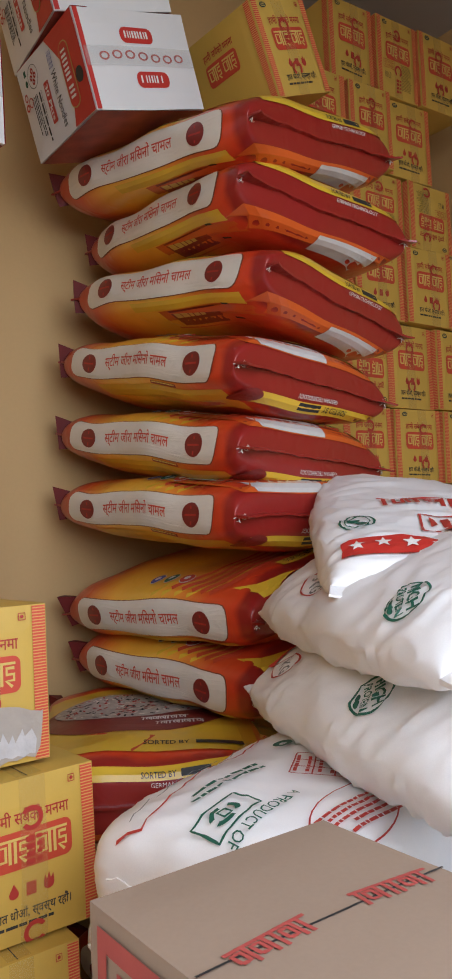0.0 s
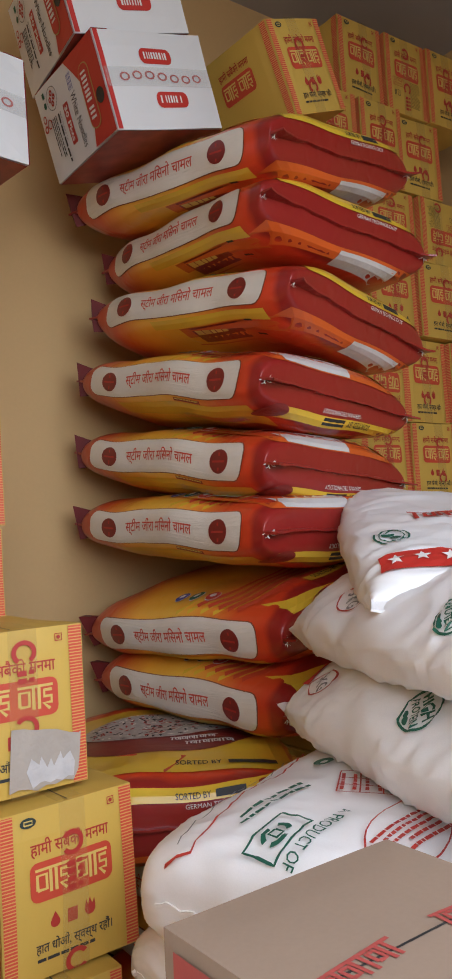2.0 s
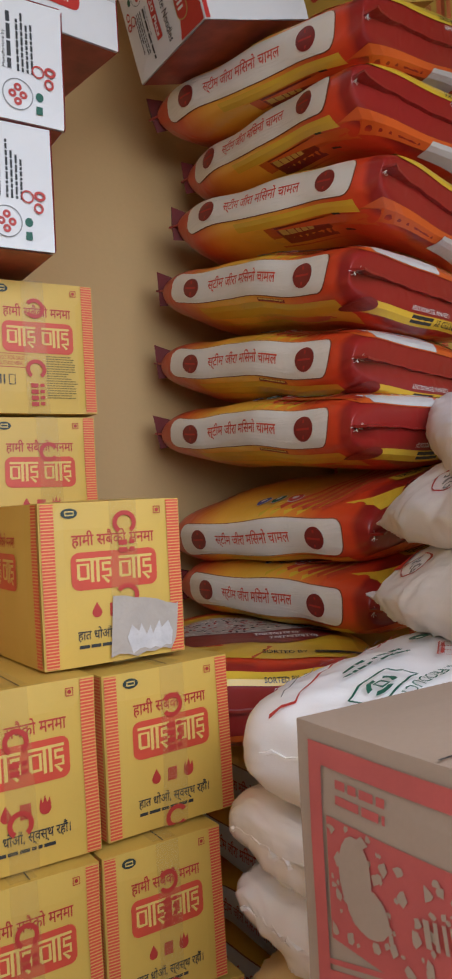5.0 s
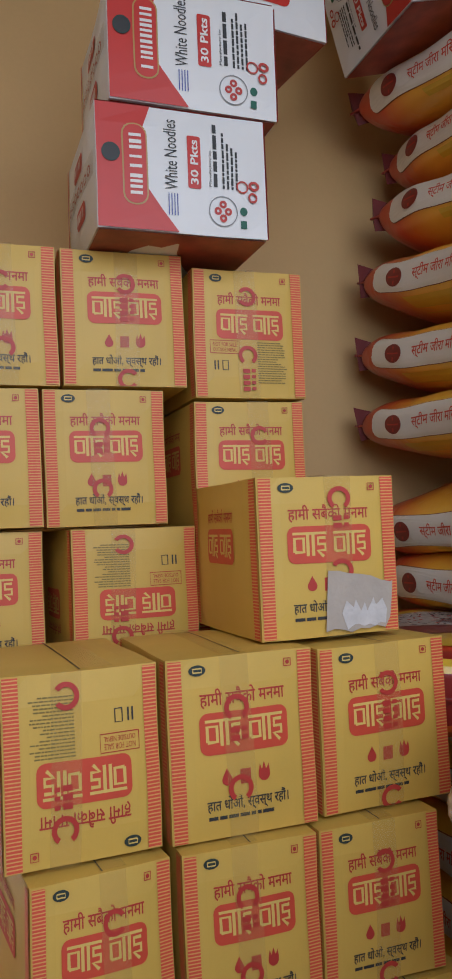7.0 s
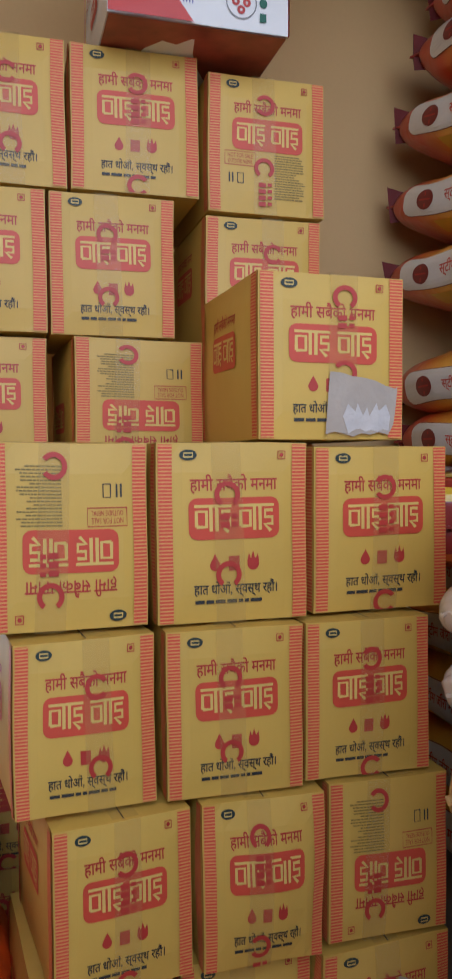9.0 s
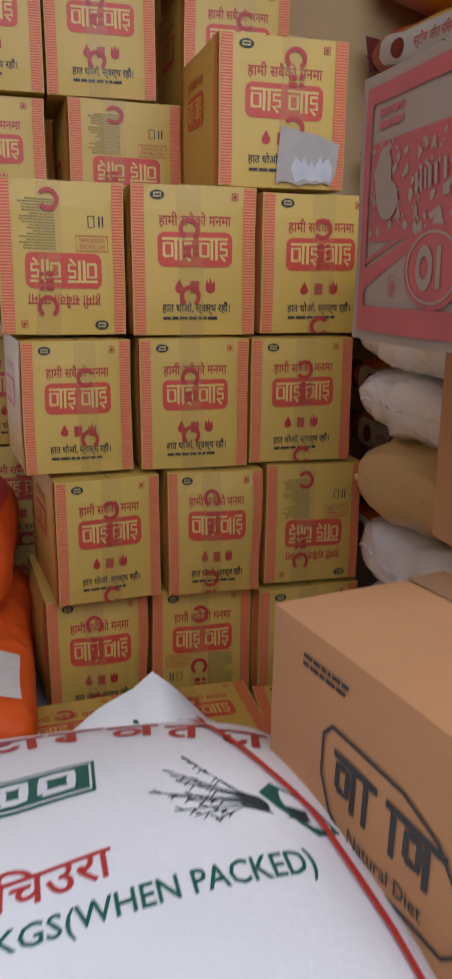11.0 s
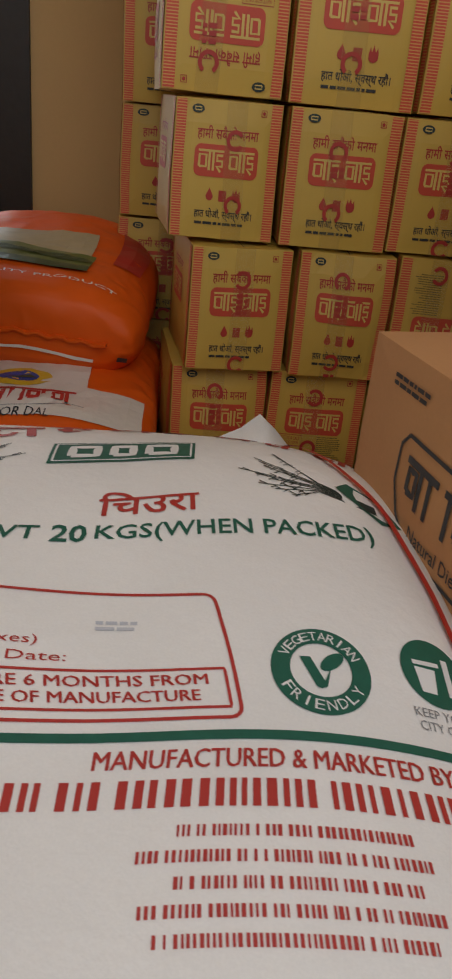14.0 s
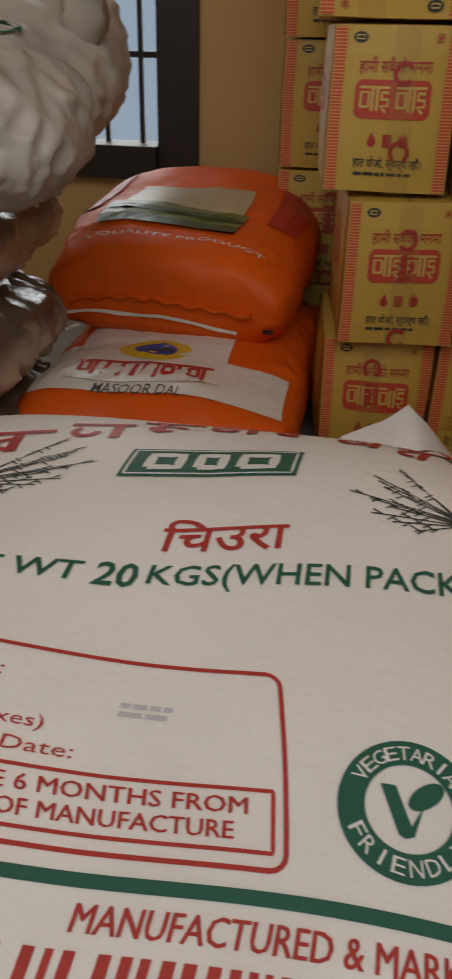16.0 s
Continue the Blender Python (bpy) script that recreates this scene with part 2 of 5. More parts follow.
def s_frame(x0, y0, x1, y1, w, n=10):
    run = []
    for (a, b), (c, d) in (((x0, y0), (x1, y0)), ((x1, y0), (x1, y1)), ((x1, y1), (x0, y1)), ((x0, y1), (x0, y0))):
        run += [(a + (c - a) * i / n, b + (d - b) * i / n) for i in range(n)]
    run.append((x0, y0))
    return s_line(run, w)


def s_poly(pts):
    return list(pts), [tuple(range(len(pts)))]


def s_join(*shapes):
    v, f = [], []
    for a, b in shapes:
        f += [tuple(i + len(v) for i in q) for q in b]
        v += a
    return v, f


def s_move(shape, dx=0, dy=0, turn=0, sx=1, sy=1):
    c, s = math.cos(radians(turn)), math.sin(radians(turn))
    return [(dx + sx * x * c - sy * y * s, dy + sx * x * s + sy * y * c) for x, y in shape[0]], shape[1]


TEXTS = {}


def s_text(body, x0, y0, x1, y1, bold=0.0, keep=False):
    """Lettering fitted into a rectangle."""
    key = (body, bold)
    if key not in TEXTS:
        c = bpy.data.curves.new("lettering", "FONT")
        c.body, c.size, c.resolution_u, c.offset = body, 1, 2, bold
        ob = bpy.data.objects.new("lettering", c)
        scene.collection.objects.link(ob)
        bpy.context.view_layer.update()
        me = bpy.data.meshes.new_from_object(ob.evaluated_get(bpy.context.evaluated_depsgraph_get()))
        v = [(p.co.x, p.co.y) for p in me.vertices]
        f = [tuple(p.vertices) for p in me.polygons]
        bpy.data.objects.remove(ob)
        bpy.data.curves.remove(c)
        bpy.data.meshes.remove(me)
        TEXTS[key] = v, f
    v, f = TEXTS[key]
    xs, ys = [p[0] for p in v], [p[1] for p in v]
    ax, ay, bx, by = min(xs), min(ys), max(xs), max(ys)
    kx, ky = (x1 - x0) / (bx - ax), (y1 - y0) / (by - ay)
    if keep:
        kx = ky
    return [(x0 + (x - ax) * kx, y0 + (y - ay) * ky) for x, y in v], f


def star(cx, cy, r):
    pts = [(cx + (r if i % 2 == 0 else r * 0.42) * math.sin(math.pi * i / 5), cy + (r if i % 2 == 0 else r * 0.42) * math.cos(math.pi * i / 5)) for i in range(10)]
    return [(cx, cy)] + pts, [(0, i + 1, (i + 1) % 10 + 1) for i in range(10)]


def blots(rng, x0, y0, x1, y1, h, gap, fill=0.9):
    """Rows of plain bars for small print that cannot be read."""
    out, y = [], y1
    while y - h > y0:
        x = x0
        end = x0 + (x1 - x0) * rng.uniform(0.6, 1.0)
        while x < end:
            w = h * rng.uniform(1.2, 4.0)
            out.append(s_rect(x, y - h, min(x + w, x1), y))
            x += w + h * 0.5
        y -= h + gap
    return s_join(*out)


PRINT = {"tape_print", "small_print", "slogan", "lettering", "sale_notice", "handling_mark", "drawing", "picture_print", "brand_lettering", "food_mark", "thread", "blue_rule"}


class Skin:
    """A warped solid: its shape, and the way from flat print to its faces."""

    def begin(self, seed, amp, freq):
        self.off, self.amp, self.freq = Vector((seed * 3.7, seed * 1.3, seed * 2.1)), amp, freq

    def warp(self, p):
        p = Vector(p)
        q = p * self.freq + self.off
        return p + Vector((noise.noise(q), noise.noise(q + Vector((17, 3, 5))), noise.noise(q + Vector((4, 29, 8))))) * self.amp

    def put(self, name, side, shape, mat, parent, label="", lift=0.0012):
        v, f = shape
        ob = add(name, [self.on(side, x, y, lift) for x, y in v], f, mat, parent, label)
        return tagged(ob, kind="stuff") if name in PRINT else ob


class CartonSkin(Skin):
    def __init__(self, w, d, h, seed, bulge=0.004, amp=0.003, freq=5.0):
        self.begin(seed, amp, freq)
        self.w, self.d, self.h, self.bulge = w, d, h, bulge

    def solid(self, p):
        x, y, z = p
        w, d, h = self.w, self.d, self.h
        a, b, c = 2 * x / w, 2 * y / d - 1, 2 * z / h - 1
        k = self.bulge
        fa, fb, fc = max(0, 1 - a * a), max(0, 1 - b * b), max(0, 1 - c * c)
        return self.warp((x + k * a * fb * fc, y + k * b * fa * fc, z + 0.3 * k * c * fa * fb))

    def on(self, side, x, y, lift):
        w, d, h = self.w, self.d, self.h
        p, n = {"front": ((x - w / 2, 0, y), (0, -1, 0)), "back": ((w / 2 - x, d, y), (0, 1, 0)), "left": ((-w / 2, d - x, y), (-1, 0, 0)),
                "right": ((w / 2, x, y), (1, 0, 0)), "top": ((x - w / 2, y, h), (0, 0, 1))}[side]
        return self.solid(p) + Vector(n) * lift

    def body(self, name, mat, parent, n=6):
        w, d, h = self.w, self.d, self.h
        verts, index, faces = [], {}, []
        r = 0.003

        def vid(i, j, k):
            key = (i, j, k)
            if key not in index:
                ends = (i in (0, n)) + (j in (0, n)) + (k in (0, n))
                pull = r if ends > 1 else 0
                p = self.solid((w * (i / n - 0.5), d * j / n, h * k / n))
                c = Vector((0, d / 2, h / 2))
                verts.append(p + (c - p).normalized() * pull)
                index[key] = len(verts) - 1
            return index[key]
        for a in range(n):
            for b in range(n):
                faces += [(vid(a, 0, b), vid(a + 1, 0, b), vid(a + 1, 0, b + 1), vid(a, 0, b + 1)), (vid(a, n, b), vid(a, n, b + 1), vid(a + 1, n, b + 1), vid(a + 1, n, b)),
                          (vid(0, a, b), vid(0, a, b + 1), vid(0, a + 1, b + 1), vid(0, a + 1, b)), (vid(n, a, b), vid(n, a + 1, b), vid(n, a + 1, b + 1), vid(n, a, b + 1)),
                          (vid(a, b, 0), vid(a, b + 1, 0), vid(a + 1, b + 1, 0), vid(a + 1, b, 0)), (vid(a, b, n), vid(a + 1, b, n), vid(a + 1, b + 1, n), vid(a, b + 1, n))]
        return add(name, verts, faces, mat, parent)


class SackSkin(Skin):
    """A filled sack: local x across, y along, z up, its middle at the origin."""

    def __init__(self, W, L, T, seed, n=3.2, p=4.0, amp=0.012, freq=5.0, pinch=0.06, sag=0.0, corner=0.0, wrinkle=0.0):
        self.begin(seed, amp, freq)
        self.corner, self.wrinkle = corner, wrinkle
        self.W, self.L, self.T, self.n, self.p, self.pinch, self.sag = W, L, T, n, p, pinch, sag

    def dims(self, y):
        s = min(1, abs(2 * y / self.L))
        h = self.T / 2 * max(0.0, 1 - s ** self.p) ** (1 / self.p)
        w = self.W / 2 * (1 - self.pinch * s ** 3)
        if self.corner:
            w *= max(0.0, 1 - (0.995 * s) ** self.corner) ** (1 / self.corner)
        return max(w, 0.01), max(h, 0.004)

    def at(self, x, y, z):
        p = Vector((x, y, z))
        if self.sag:
            p.z -= self.sag * max(0.0, 2 * y / self.L) ** 3
        if self.wrinkle:
            q = Vector((x * 8, y * 13, z * 12)) + self.off
            q += Vector((noise.noise(q * 0.6), noise.noise(q * 0.6 + Vector((9, 2, 4))), 0)) * 1.4
            a = max(0.0, 1 - abs(noise.noise(q)) * 2.6) ** 2
            b = max(0.0, 1 - abs(noise.noise(q * 2.1 + Vector((5, 1, 7)))) * 2.6) ** 2
            r = (a + 0.5 * b - 0.4) * self.wrinkle
            d = Vector((x / self.W, 0.3 * y / self.L, z / self.T))
            p += d.normalized() * r if d.length > 1e-4 else Vector((0, 0, 0))
        return self.warp(p)

    def on(self, side, x, y, lift):
        if side in ("top", "bottom"):
            w, h = self.dims(y)
            z = (h * max(0.0, 1 - min(1, abs(x / w)) ** self.n) ** (1 / self.n) + lift) * (1 if side == "top" else -1)
            return self.at(x, y, z)
        if side in ("left", "right"):
            k = -1 if side == "left" else 1
            w, h = self.dims(k * x)
            q = (w * max(0.0, 1 - min(1, abs(y / h)) ** self.n) ** (1 / self.n) + lift) * k
            return self.at(q, k * x, y)
        # front end, facing -y: x across, y up
        T = self.T / 2 * max(0.0, 1 - min(1, abs(2 * x / self.W)) ** self.n) ** (1 / self.n)
        s = max(0.0, 1 - min(1, abs(y) / max(T, 1e-4)) ** self.p) ** (1 / self.p)
        return self.at(x, -s * self.L / 2 - lift, y)

    def body(self, name, mat, parent, na=44, ns=40, label=""):
        verts, faces = [], []
        for j in range(ns + 1):
            t = -1 + 2 * j / ns
            s = math.copysign(1 - (1 - abs(t)) ** 1.9, t) if abs(t) > 0 else 0.0
            y = s * self.L / 2
            w, h = self.dims(y)
            for i in range(na):
                a = 2 * math.pi * i / na
                c, q = math.cos(a), math.sin(a)
                verts.append(self.at(w * math.copysign(abs(c) ** (2 / self.n), c), y, h * math.copysign(abs(q) ** (2 / self.n), q)))
        for j in range(ns):
            for i in range(na):
                k = (i + 1) % na
                faces.append((j * na + i, j * na + k, (j + 1) * na + k, (j + 1) * na + i))
        faces += [tuple(range(na))[::-1], tuple(ns * na + i for i in range(na))]
        return add(name, verts, faces, mat, parent, label, smooth=True)

    def seam(self, name, mat, parent, end=-1, depth=0.03, ears=0.02, wave=0.004, label=""):
        """The flat stitched hem at an end, with corner ears."""
        verts, faces, n = [], [], 28
        for i in range(n + 1):
            x = (2 * i / n - 1) * self.W / 2 * (1 - self.pinch) * (0.72 if self.corner else 1)
            e = ears * abs(2 * i / n - 1) ** 6
            for k, (dy, dz) in enumerate(((-0.02, 0.004), (depth + e, 0.0025), (depth + e, -0.0025), (-0.02, -0.004))):
                z = dz + wave * math.sin(i * 1.7 + self.off.x) * (1 if k in (1, 2) else 0)
                verts.append(self.at(x, end * (self.L / 2 + dy), z))
        for i in range(n):
            for k in range(4):
                m = (k + 1) % 4
                faces.append((4 * i + k, 4 * i + m, 4 * i + 4 + m, 4 * i + 4 + k))
        faces += [(0, 1, 2, 3), (4 * n + 3, 4 * n + 2, 4 * n + 1, 4 * n)]
        return add(name, verts, faces, mat, parent, label, smooth=False)


# ---- room ----
def slab(name, lo, hi, mat, label, category):
    v, f = box_geo(*lo, *hi)
    return tagged(add(name, v, f, mat), label, category, kind="structure")


def wall_with_hole(name, x0, x1, y0, y1, hole, label, mat):
    a, b, c, d = hole
    root = thing(name, label, "wall", kind="structure")
    for part_name, lo, hi in (("wall_panel", (x0, y0, FLOOR), (a, y1, CEIL)), ("wall_panel", (b, y0, FLOOR), (x1, y1, CEIL)),
                              ("wall_panel", (a, y0, d), (b, y1, CEIL)), ("wall_panel", (a, y0, FLOOR - 0.1), (b, y1, c))):
        if hi[2] > lo[2] + 0.001:
            v, f = box_geo(*lo, *hi)
            add(part_name, v, f, mat, root)


slab("floor", (WEST - 0.2, SOUTH - 1.2, FLOOR - 0.1), (EAST + 0.2, NORTH + 0.2, FLOOR), CONCRETE, "grey cement storeroom floor, worn and dusty", "floor")
slab("ceiling", (WEST - 0.2, SOUTH - 0.2, CEIL), (EAST + 0.2, NORTH + 0.2, CEIL + 0.15), CEILING, "grey painted concrete ceiling of the storeroom", "ceiling")
wall_with_hole("wall_north", WEST - 0.2, EAST + 0.2, NORTH, NORTH + 0.2, WIN, "ochre painted plaster wall behind the stacks", WALL)
# Unseen wall, set close behind the camera to shape the daylight's falloff.
wall_with_hole("wall_south", WEST - 0.2, EAST + 0.2, SOUTH - 0.2, SOUTH, ADDED_OPENING, "unseen ochre plaster wall behind the camera, its wide opening added for daylight", WALL)
slab("wall_west", (WEST - 0.2, SOUTH, FLOOR), (WEST, NORTH, CEIL), WALL, "ochre painted plaster side wall of the storeroom", "wall")
slab("wall_east", (EAST, SOUTH, FLOOR), (EAST + 0.2, NORTH, CEIL), WALL, "ochre painted plaster wall beside the tall stack", "wall")


def window_unit():
    a, b, c, d = WIN
    root = thing("window_1", "dark timber window with iron bars and bright daylight outside", "window", kind="structure")
    y0, y1, w = NORTH - 0.02, NORTH + 0.10, 0.11
    bevelled("window_frame", (b - 0.02, y0, c - 0.06), (b + w, y1, d + w), DARK_FRAME, root)
    bevelled("window_frame", (a - w, y0, c - 0.06), (a + 0.02, y1, d + w), DARK_FRAME, root)
    bevelled("window_frame", (a + 0.02, y0, d - 0.02), (b - 0.02, y1, d + w), DARK_FRAME, root)
    bevelled("window_sill", (a + 0.02, y0 - 0.03, c - 0.08), (b - 0.02, y1, c + 0.02), DARK_FRAME, root)
    x = a + 0.09
    while x < b - 0.04:
        bevelled("iron_bar", (x - 0.008, NORTH + 0.04, c), (x + 0.008, NORTH + 0.056, d), IRON, root, r=0.003)
        x += 0.115
    for z in (c + 0.27, c + 0.75, c + 1.2):
        bevelled("iron_bar", (a, NORTH + 0.057, z - 0.009), (b, NORTH + 0.067, z + 0.009), IRON, root, r=0.003)
    return root


window_unit()
OUTSIDE = bpy.data.materials.new("hazy_daylight")
OUTSIDE.use_nodes = True
OUTSIDE.node_tree.nodes["Principled BSDF"].inputs["Base Color"].default_value = (0.5, 0.55, 0.6, 1)
OUTSIDE.node_tree.nodes["Principled BSDF"].inputs["Emission Color"].default_value = (0.50, 0.66, 0.86, 1)
OUTSIDE.node_tree.nodes["Principled BSDF"].inputs["Emission Strength"].default_value = 0.75
slab("backdrop", (-9, 8.0, -4), (5, 8.1, 7), OUTSIDE, "pale blue hazy daylight far outside the window", "backdrop")

# ---- cartons ----
CW, CD, CH = 0.252, 0.36, 0.282


def noodle_carton(variant, seed, upside=False, torn=False, crush=0.0, scuffed=False):
    """A yellow noodle carton with red borders, slogan panel, hygiene pictures and printed tape."""
    rng = random.Random(seed)
    w, d, h = CW, CD, CH
    sk = CartonSkin(w, d, h, seed, bulge=0.005 + crush, amp=0.003 + crush * 0.6)
    root = thing("noodle_carton", "yellow cardboard noodle carton with red hatched borders", "carton", "stacked noodle cartons")
    sk.body("body", YELLOW, root)

    def put(name, side, shape, mat, lift=0.0012, label=""):
        if upside:
            span = {"front": w, "back": w, "left": d, "right": d, "top": w}[side]
            shape = ([(span - x, h - y) for x, y in shape[0]], [q for q in shape[1]]) if side != "top" else shape
        return sk.put(name, side, shape, mat, root, label, lift)
    for side, span in (("front", w), ("left", d)):
        put("border", side, s_rect(0.004, 0.004, 0.026, h - 0.004, 1, 8), STRIPE)
        put("border", side, s_rect(span - 0.028, 0.004, span - 0.004, h - 0.004, 1, 8), STRIPE)
        cx = span / 2
        panel = s_round(cx - 0.075, 0.130, cx + 0.075, 0.195, 0.014)
        put("brand_panel", side, panel, ORANGE_INK, 0.0014)
        for o in (-0.036, 0.036):
            g = [s_rect(-0.030, 0.017, 0.030, 0.0215), s_frame(-0.027, -0.013, -0.011, 0.011, 0.0055, 1), s_rect(-0.0065, -0.020, -0.001, 0.017), s_rect(0.003, -0.020, 0.0085, 0.017),
                 s_line([(0.028, 0.011), (0.0145, 0.011), (0.0145, 0.0), (0.027, 0.0), (0.027, -0.011), (0.0135, -0.011), (0.024, -0.022)], 0.0055)]
            put("brand_shape", side, s_move(s_join(*g), cx + o, 0.163), CREAM_INK, 0.0022)
        put("slogan", side, s_text("हामी सबैको मनमा", cx - 0.072, 0.202, cx + 0.072, 0.232, 0.012), RED_INK)
        if side == "front":
            put("maker_mark", side, s_ellipse(0.052, 0.262, 0.014, 0.0085), BLACK_GREEN_INK)
            put("maker_mark_shape", side, s_frame(0.045, 0.259, 0.059, 0.265, 0.0022, 1), CREAM_INK, 0.002)
            put("food_mark", side, s_join(s_frame(w - 0.052, 0.255, w - 0.040, 0.267, 0.0016, 1), s_ellipse(w - 0.046, 0.261, 0.0034, 0.0034, 12, 1)), RED_INK)
            if variant != "plain":
                drop = s_join(s_ellipse(0, -0.004, 0.0085, 0.0085, 16, 1), s_poly([(-0.007, 0.001), (0.007, 0.001), (0, 0.014)]))
                leaf = s_join(s_ellipse(0, -0.003, 0.010, 0.010, 14, 1), s_poly([(-0.010, 0.0), (-0.004, 0.004), (-0.007, 0.014)]), s_poly([(-0.004, 0.003), (0.004, 0.003), (0, 0.017)]), s_poly([(0.010, 0.0), (0.004, 0.004), (0.008, 0.013)]))
                for pic, o in ((drop, -0.034), (s_rect(-0.009, -0.013, 0.009, 0.010), -0.003), (leaf, 0.029)):
                    put("picture_mark", side, s_move(pic, cx + o, 0.094), RED_INK)
                put("slogan", side, s_text("हात धोऔं, स्वस्थ रहौं।", cx - 0.068, 0.040, cx + 0.070, 0.066, 0.014), DARK_INK)
                put("small_print", side, blots(rng, cx - 0.066, 0.026, cx + 0.068, 0.037, 0.0055, 0.003), DARK_INK)
            else:
                put("small_print", side, blots(rng, 0.14, 0.03, 0.21, 0.125, 0.0022, 0.0030), OLIVE_INK)
                put("sale_notice", side, s_join(s_frame(0.036, 0.098, 0.10, 0.126, 0.0016, 1), s_text("NOT FOR SALE", 0.042, 0.113, 0.094, 0.122), s_text("OUTSIDE NEPAL", 0.042, 0.102, 0.094, 0.110)), RED_INK)
                put("handling_mark", side, s_join(s_line([(0.045, 0.062), (0.045, 0.082)], 0.003), s_line([(0.052, 0.062), (0.052, 0.082)], 0.003), s_frame(0.062, 0.062, 0.074, 0.082, 0.002, 1)), DARK_INK)
    put("flap_seam", "top", s_rect(w / 2 - 0.0012, 0.004, w / 2 + 0.0012, d - 0.004, 1, 8), DARK_INK, 0.0008)
    # parcel tape down the middle, with the maker's red shapes on it
    tx = w / 2 + rng.uniform(-0.025, 0.03)
    lean = rng.uniform(-0.012, 0.012)
    tape = s_rect(-0.024, 0.0, 0.024, h, 3, 10)
    tape = ([(tx + x + lean * (y / h - 0.5), y) for x, y in tape[0]], tape[1])
    put("parcel_tape", "front", tape, TAPE, 0.003)
    put("parcel_tape", "top", s_rect(tx - 0.024, 0.003, tx + 0.024, d - 0.003, 3, 8), TAPE, 0.002)
    marks = []
    y = h - rng.uniform(0.0, 0.06)
    while y > 0.03:
        cx = tx + lean * (y / h - 0.5) + rng.uniform(-0.004, 0.004)
        gap = rng.choice((0, 90, 180, 270))
        marks.append(s_ellipse(cx, y - 0.022, 0.021, 0.021, 22, 1, 0.62, gap + 35, gap + 325))
        y -= 0.05
        if rng.random() < 0.6:
            for _ in range(rng.randint(2, 4)):
                marks.append(s_rect(cx - 0.012, y - 0.011, cx + 0.003, y - 0.002))
                marks.append(s_rect(cx + 0.007, y - 0.009, cx + 0.016, y - 0.002))
                y -= 0.013
        y -= rng.uniform(0.03, 0.11)
    put("tape_print", "front", s_join(*[(([(x, min(max(yy, 0.002), h - 0.002)) for x, yy in v]), f) for v, f in marks]), RED_INK, 0.0042)
    if torn:
        jag = random.Random(3)
        edge = [(w * (0.47 + 0.46 * i / 6), 0.118 - 0.004 * i + jag.uniform(-0.004, 0.004)) for i in range(7)] + [(w * (0.94 - 0.008 * i), 0.09 - 0.022 * i + jag.uniform(-0.004, 0.004)) for i in range(4)] + [(w * (0.88 - 0.062 * i), 0.010 + jag.uniform(-0.006, 0.006)) for i in range(8)]
        put("torn_patch", "front", (edge + [(w * 0.7, 0.06)], [(len(edge), i, (i + 1) % len(edge)) for i in range(len(edge))]), TORN_CARD, 0.0055)
        edge = [(w * (0.56 + 0.033 * i), 0.030 + (0.022 if i % 2 else 0.0) + jag.uniform(0, 0.014)) for i in range(11)] + [(w * (0.88 - 0.04 * i), 0.016 + jag.uniform(-0.006, 0.004)) for i in range(8)]
        put("torn_white_liner", "front", (edge + [(w * 0.72, 0.03)], [(len(edge), i, (i + 1) % len(edge)) for i in range(len(edge))]), PALE_LINER, 0.0066)
    if scuffed:
        put("scuffed_patch", "front", ([(0.085, 0.165), (0.10, 0.215), (0.125, 0.205), (0.14, 0.225), (0.175, 0.21), (0.17, 0.15), (0.15, 0.10), (0.14, 0.07), (0.125, 0.12), (0.10, 0.125), (0.13, 0.165)],
                                  [(10, i, (i + 1) % 10) for i in range(10)]), TORN_CARD, 0.0055)
    return root


PALE_LINER = material("pale_torn_liner", (0.55, 0.52, 0.50), 0.85, vary=0.2, scale=40, bump=0.3, bump_scale=90)
CARTONS = {k: noodle_carton(*a) for k, a in {"a": ("front", 3), "b": ("front", 11), "c": ("front", 27), "u": ("plain", 5, True), "p": ("plain", 8), "t": ("front", 14, False, True), "x": ("front", 33, False, False, 0.010), "g": ("plain", 21, False, False, 0.008, True)}.items()}
USED = set()


def stand_carton(kind, x0, y0, z0, x1, z1, yaw=0.0, depth=CD, label=""):
    """A carton whose front face runs from x0 to x1 and z0 to z1 with its left front edge at y0."""
    src = CARTONS[kind]
    m = pose(x0, y0, z0, 0, 0, yaw) @ Matrix.Diagonal(((x1 - x0) / CW, depth / CD, (z1 - z0) / CH, 1)) @ pose(CW / 2, 0, 0)
    if kind not in USED:
        USED.add(kind)
        src.matrix_basis = m
        ob = src
    else:
        ob = copy_thing(src, m @ Matrix.Diagonal([1 / s for s in src.scale] + [1]))
    return tagged(ob, label)


UP, TOPSY = "", "yellow noodle carton standing upside down in the stack"
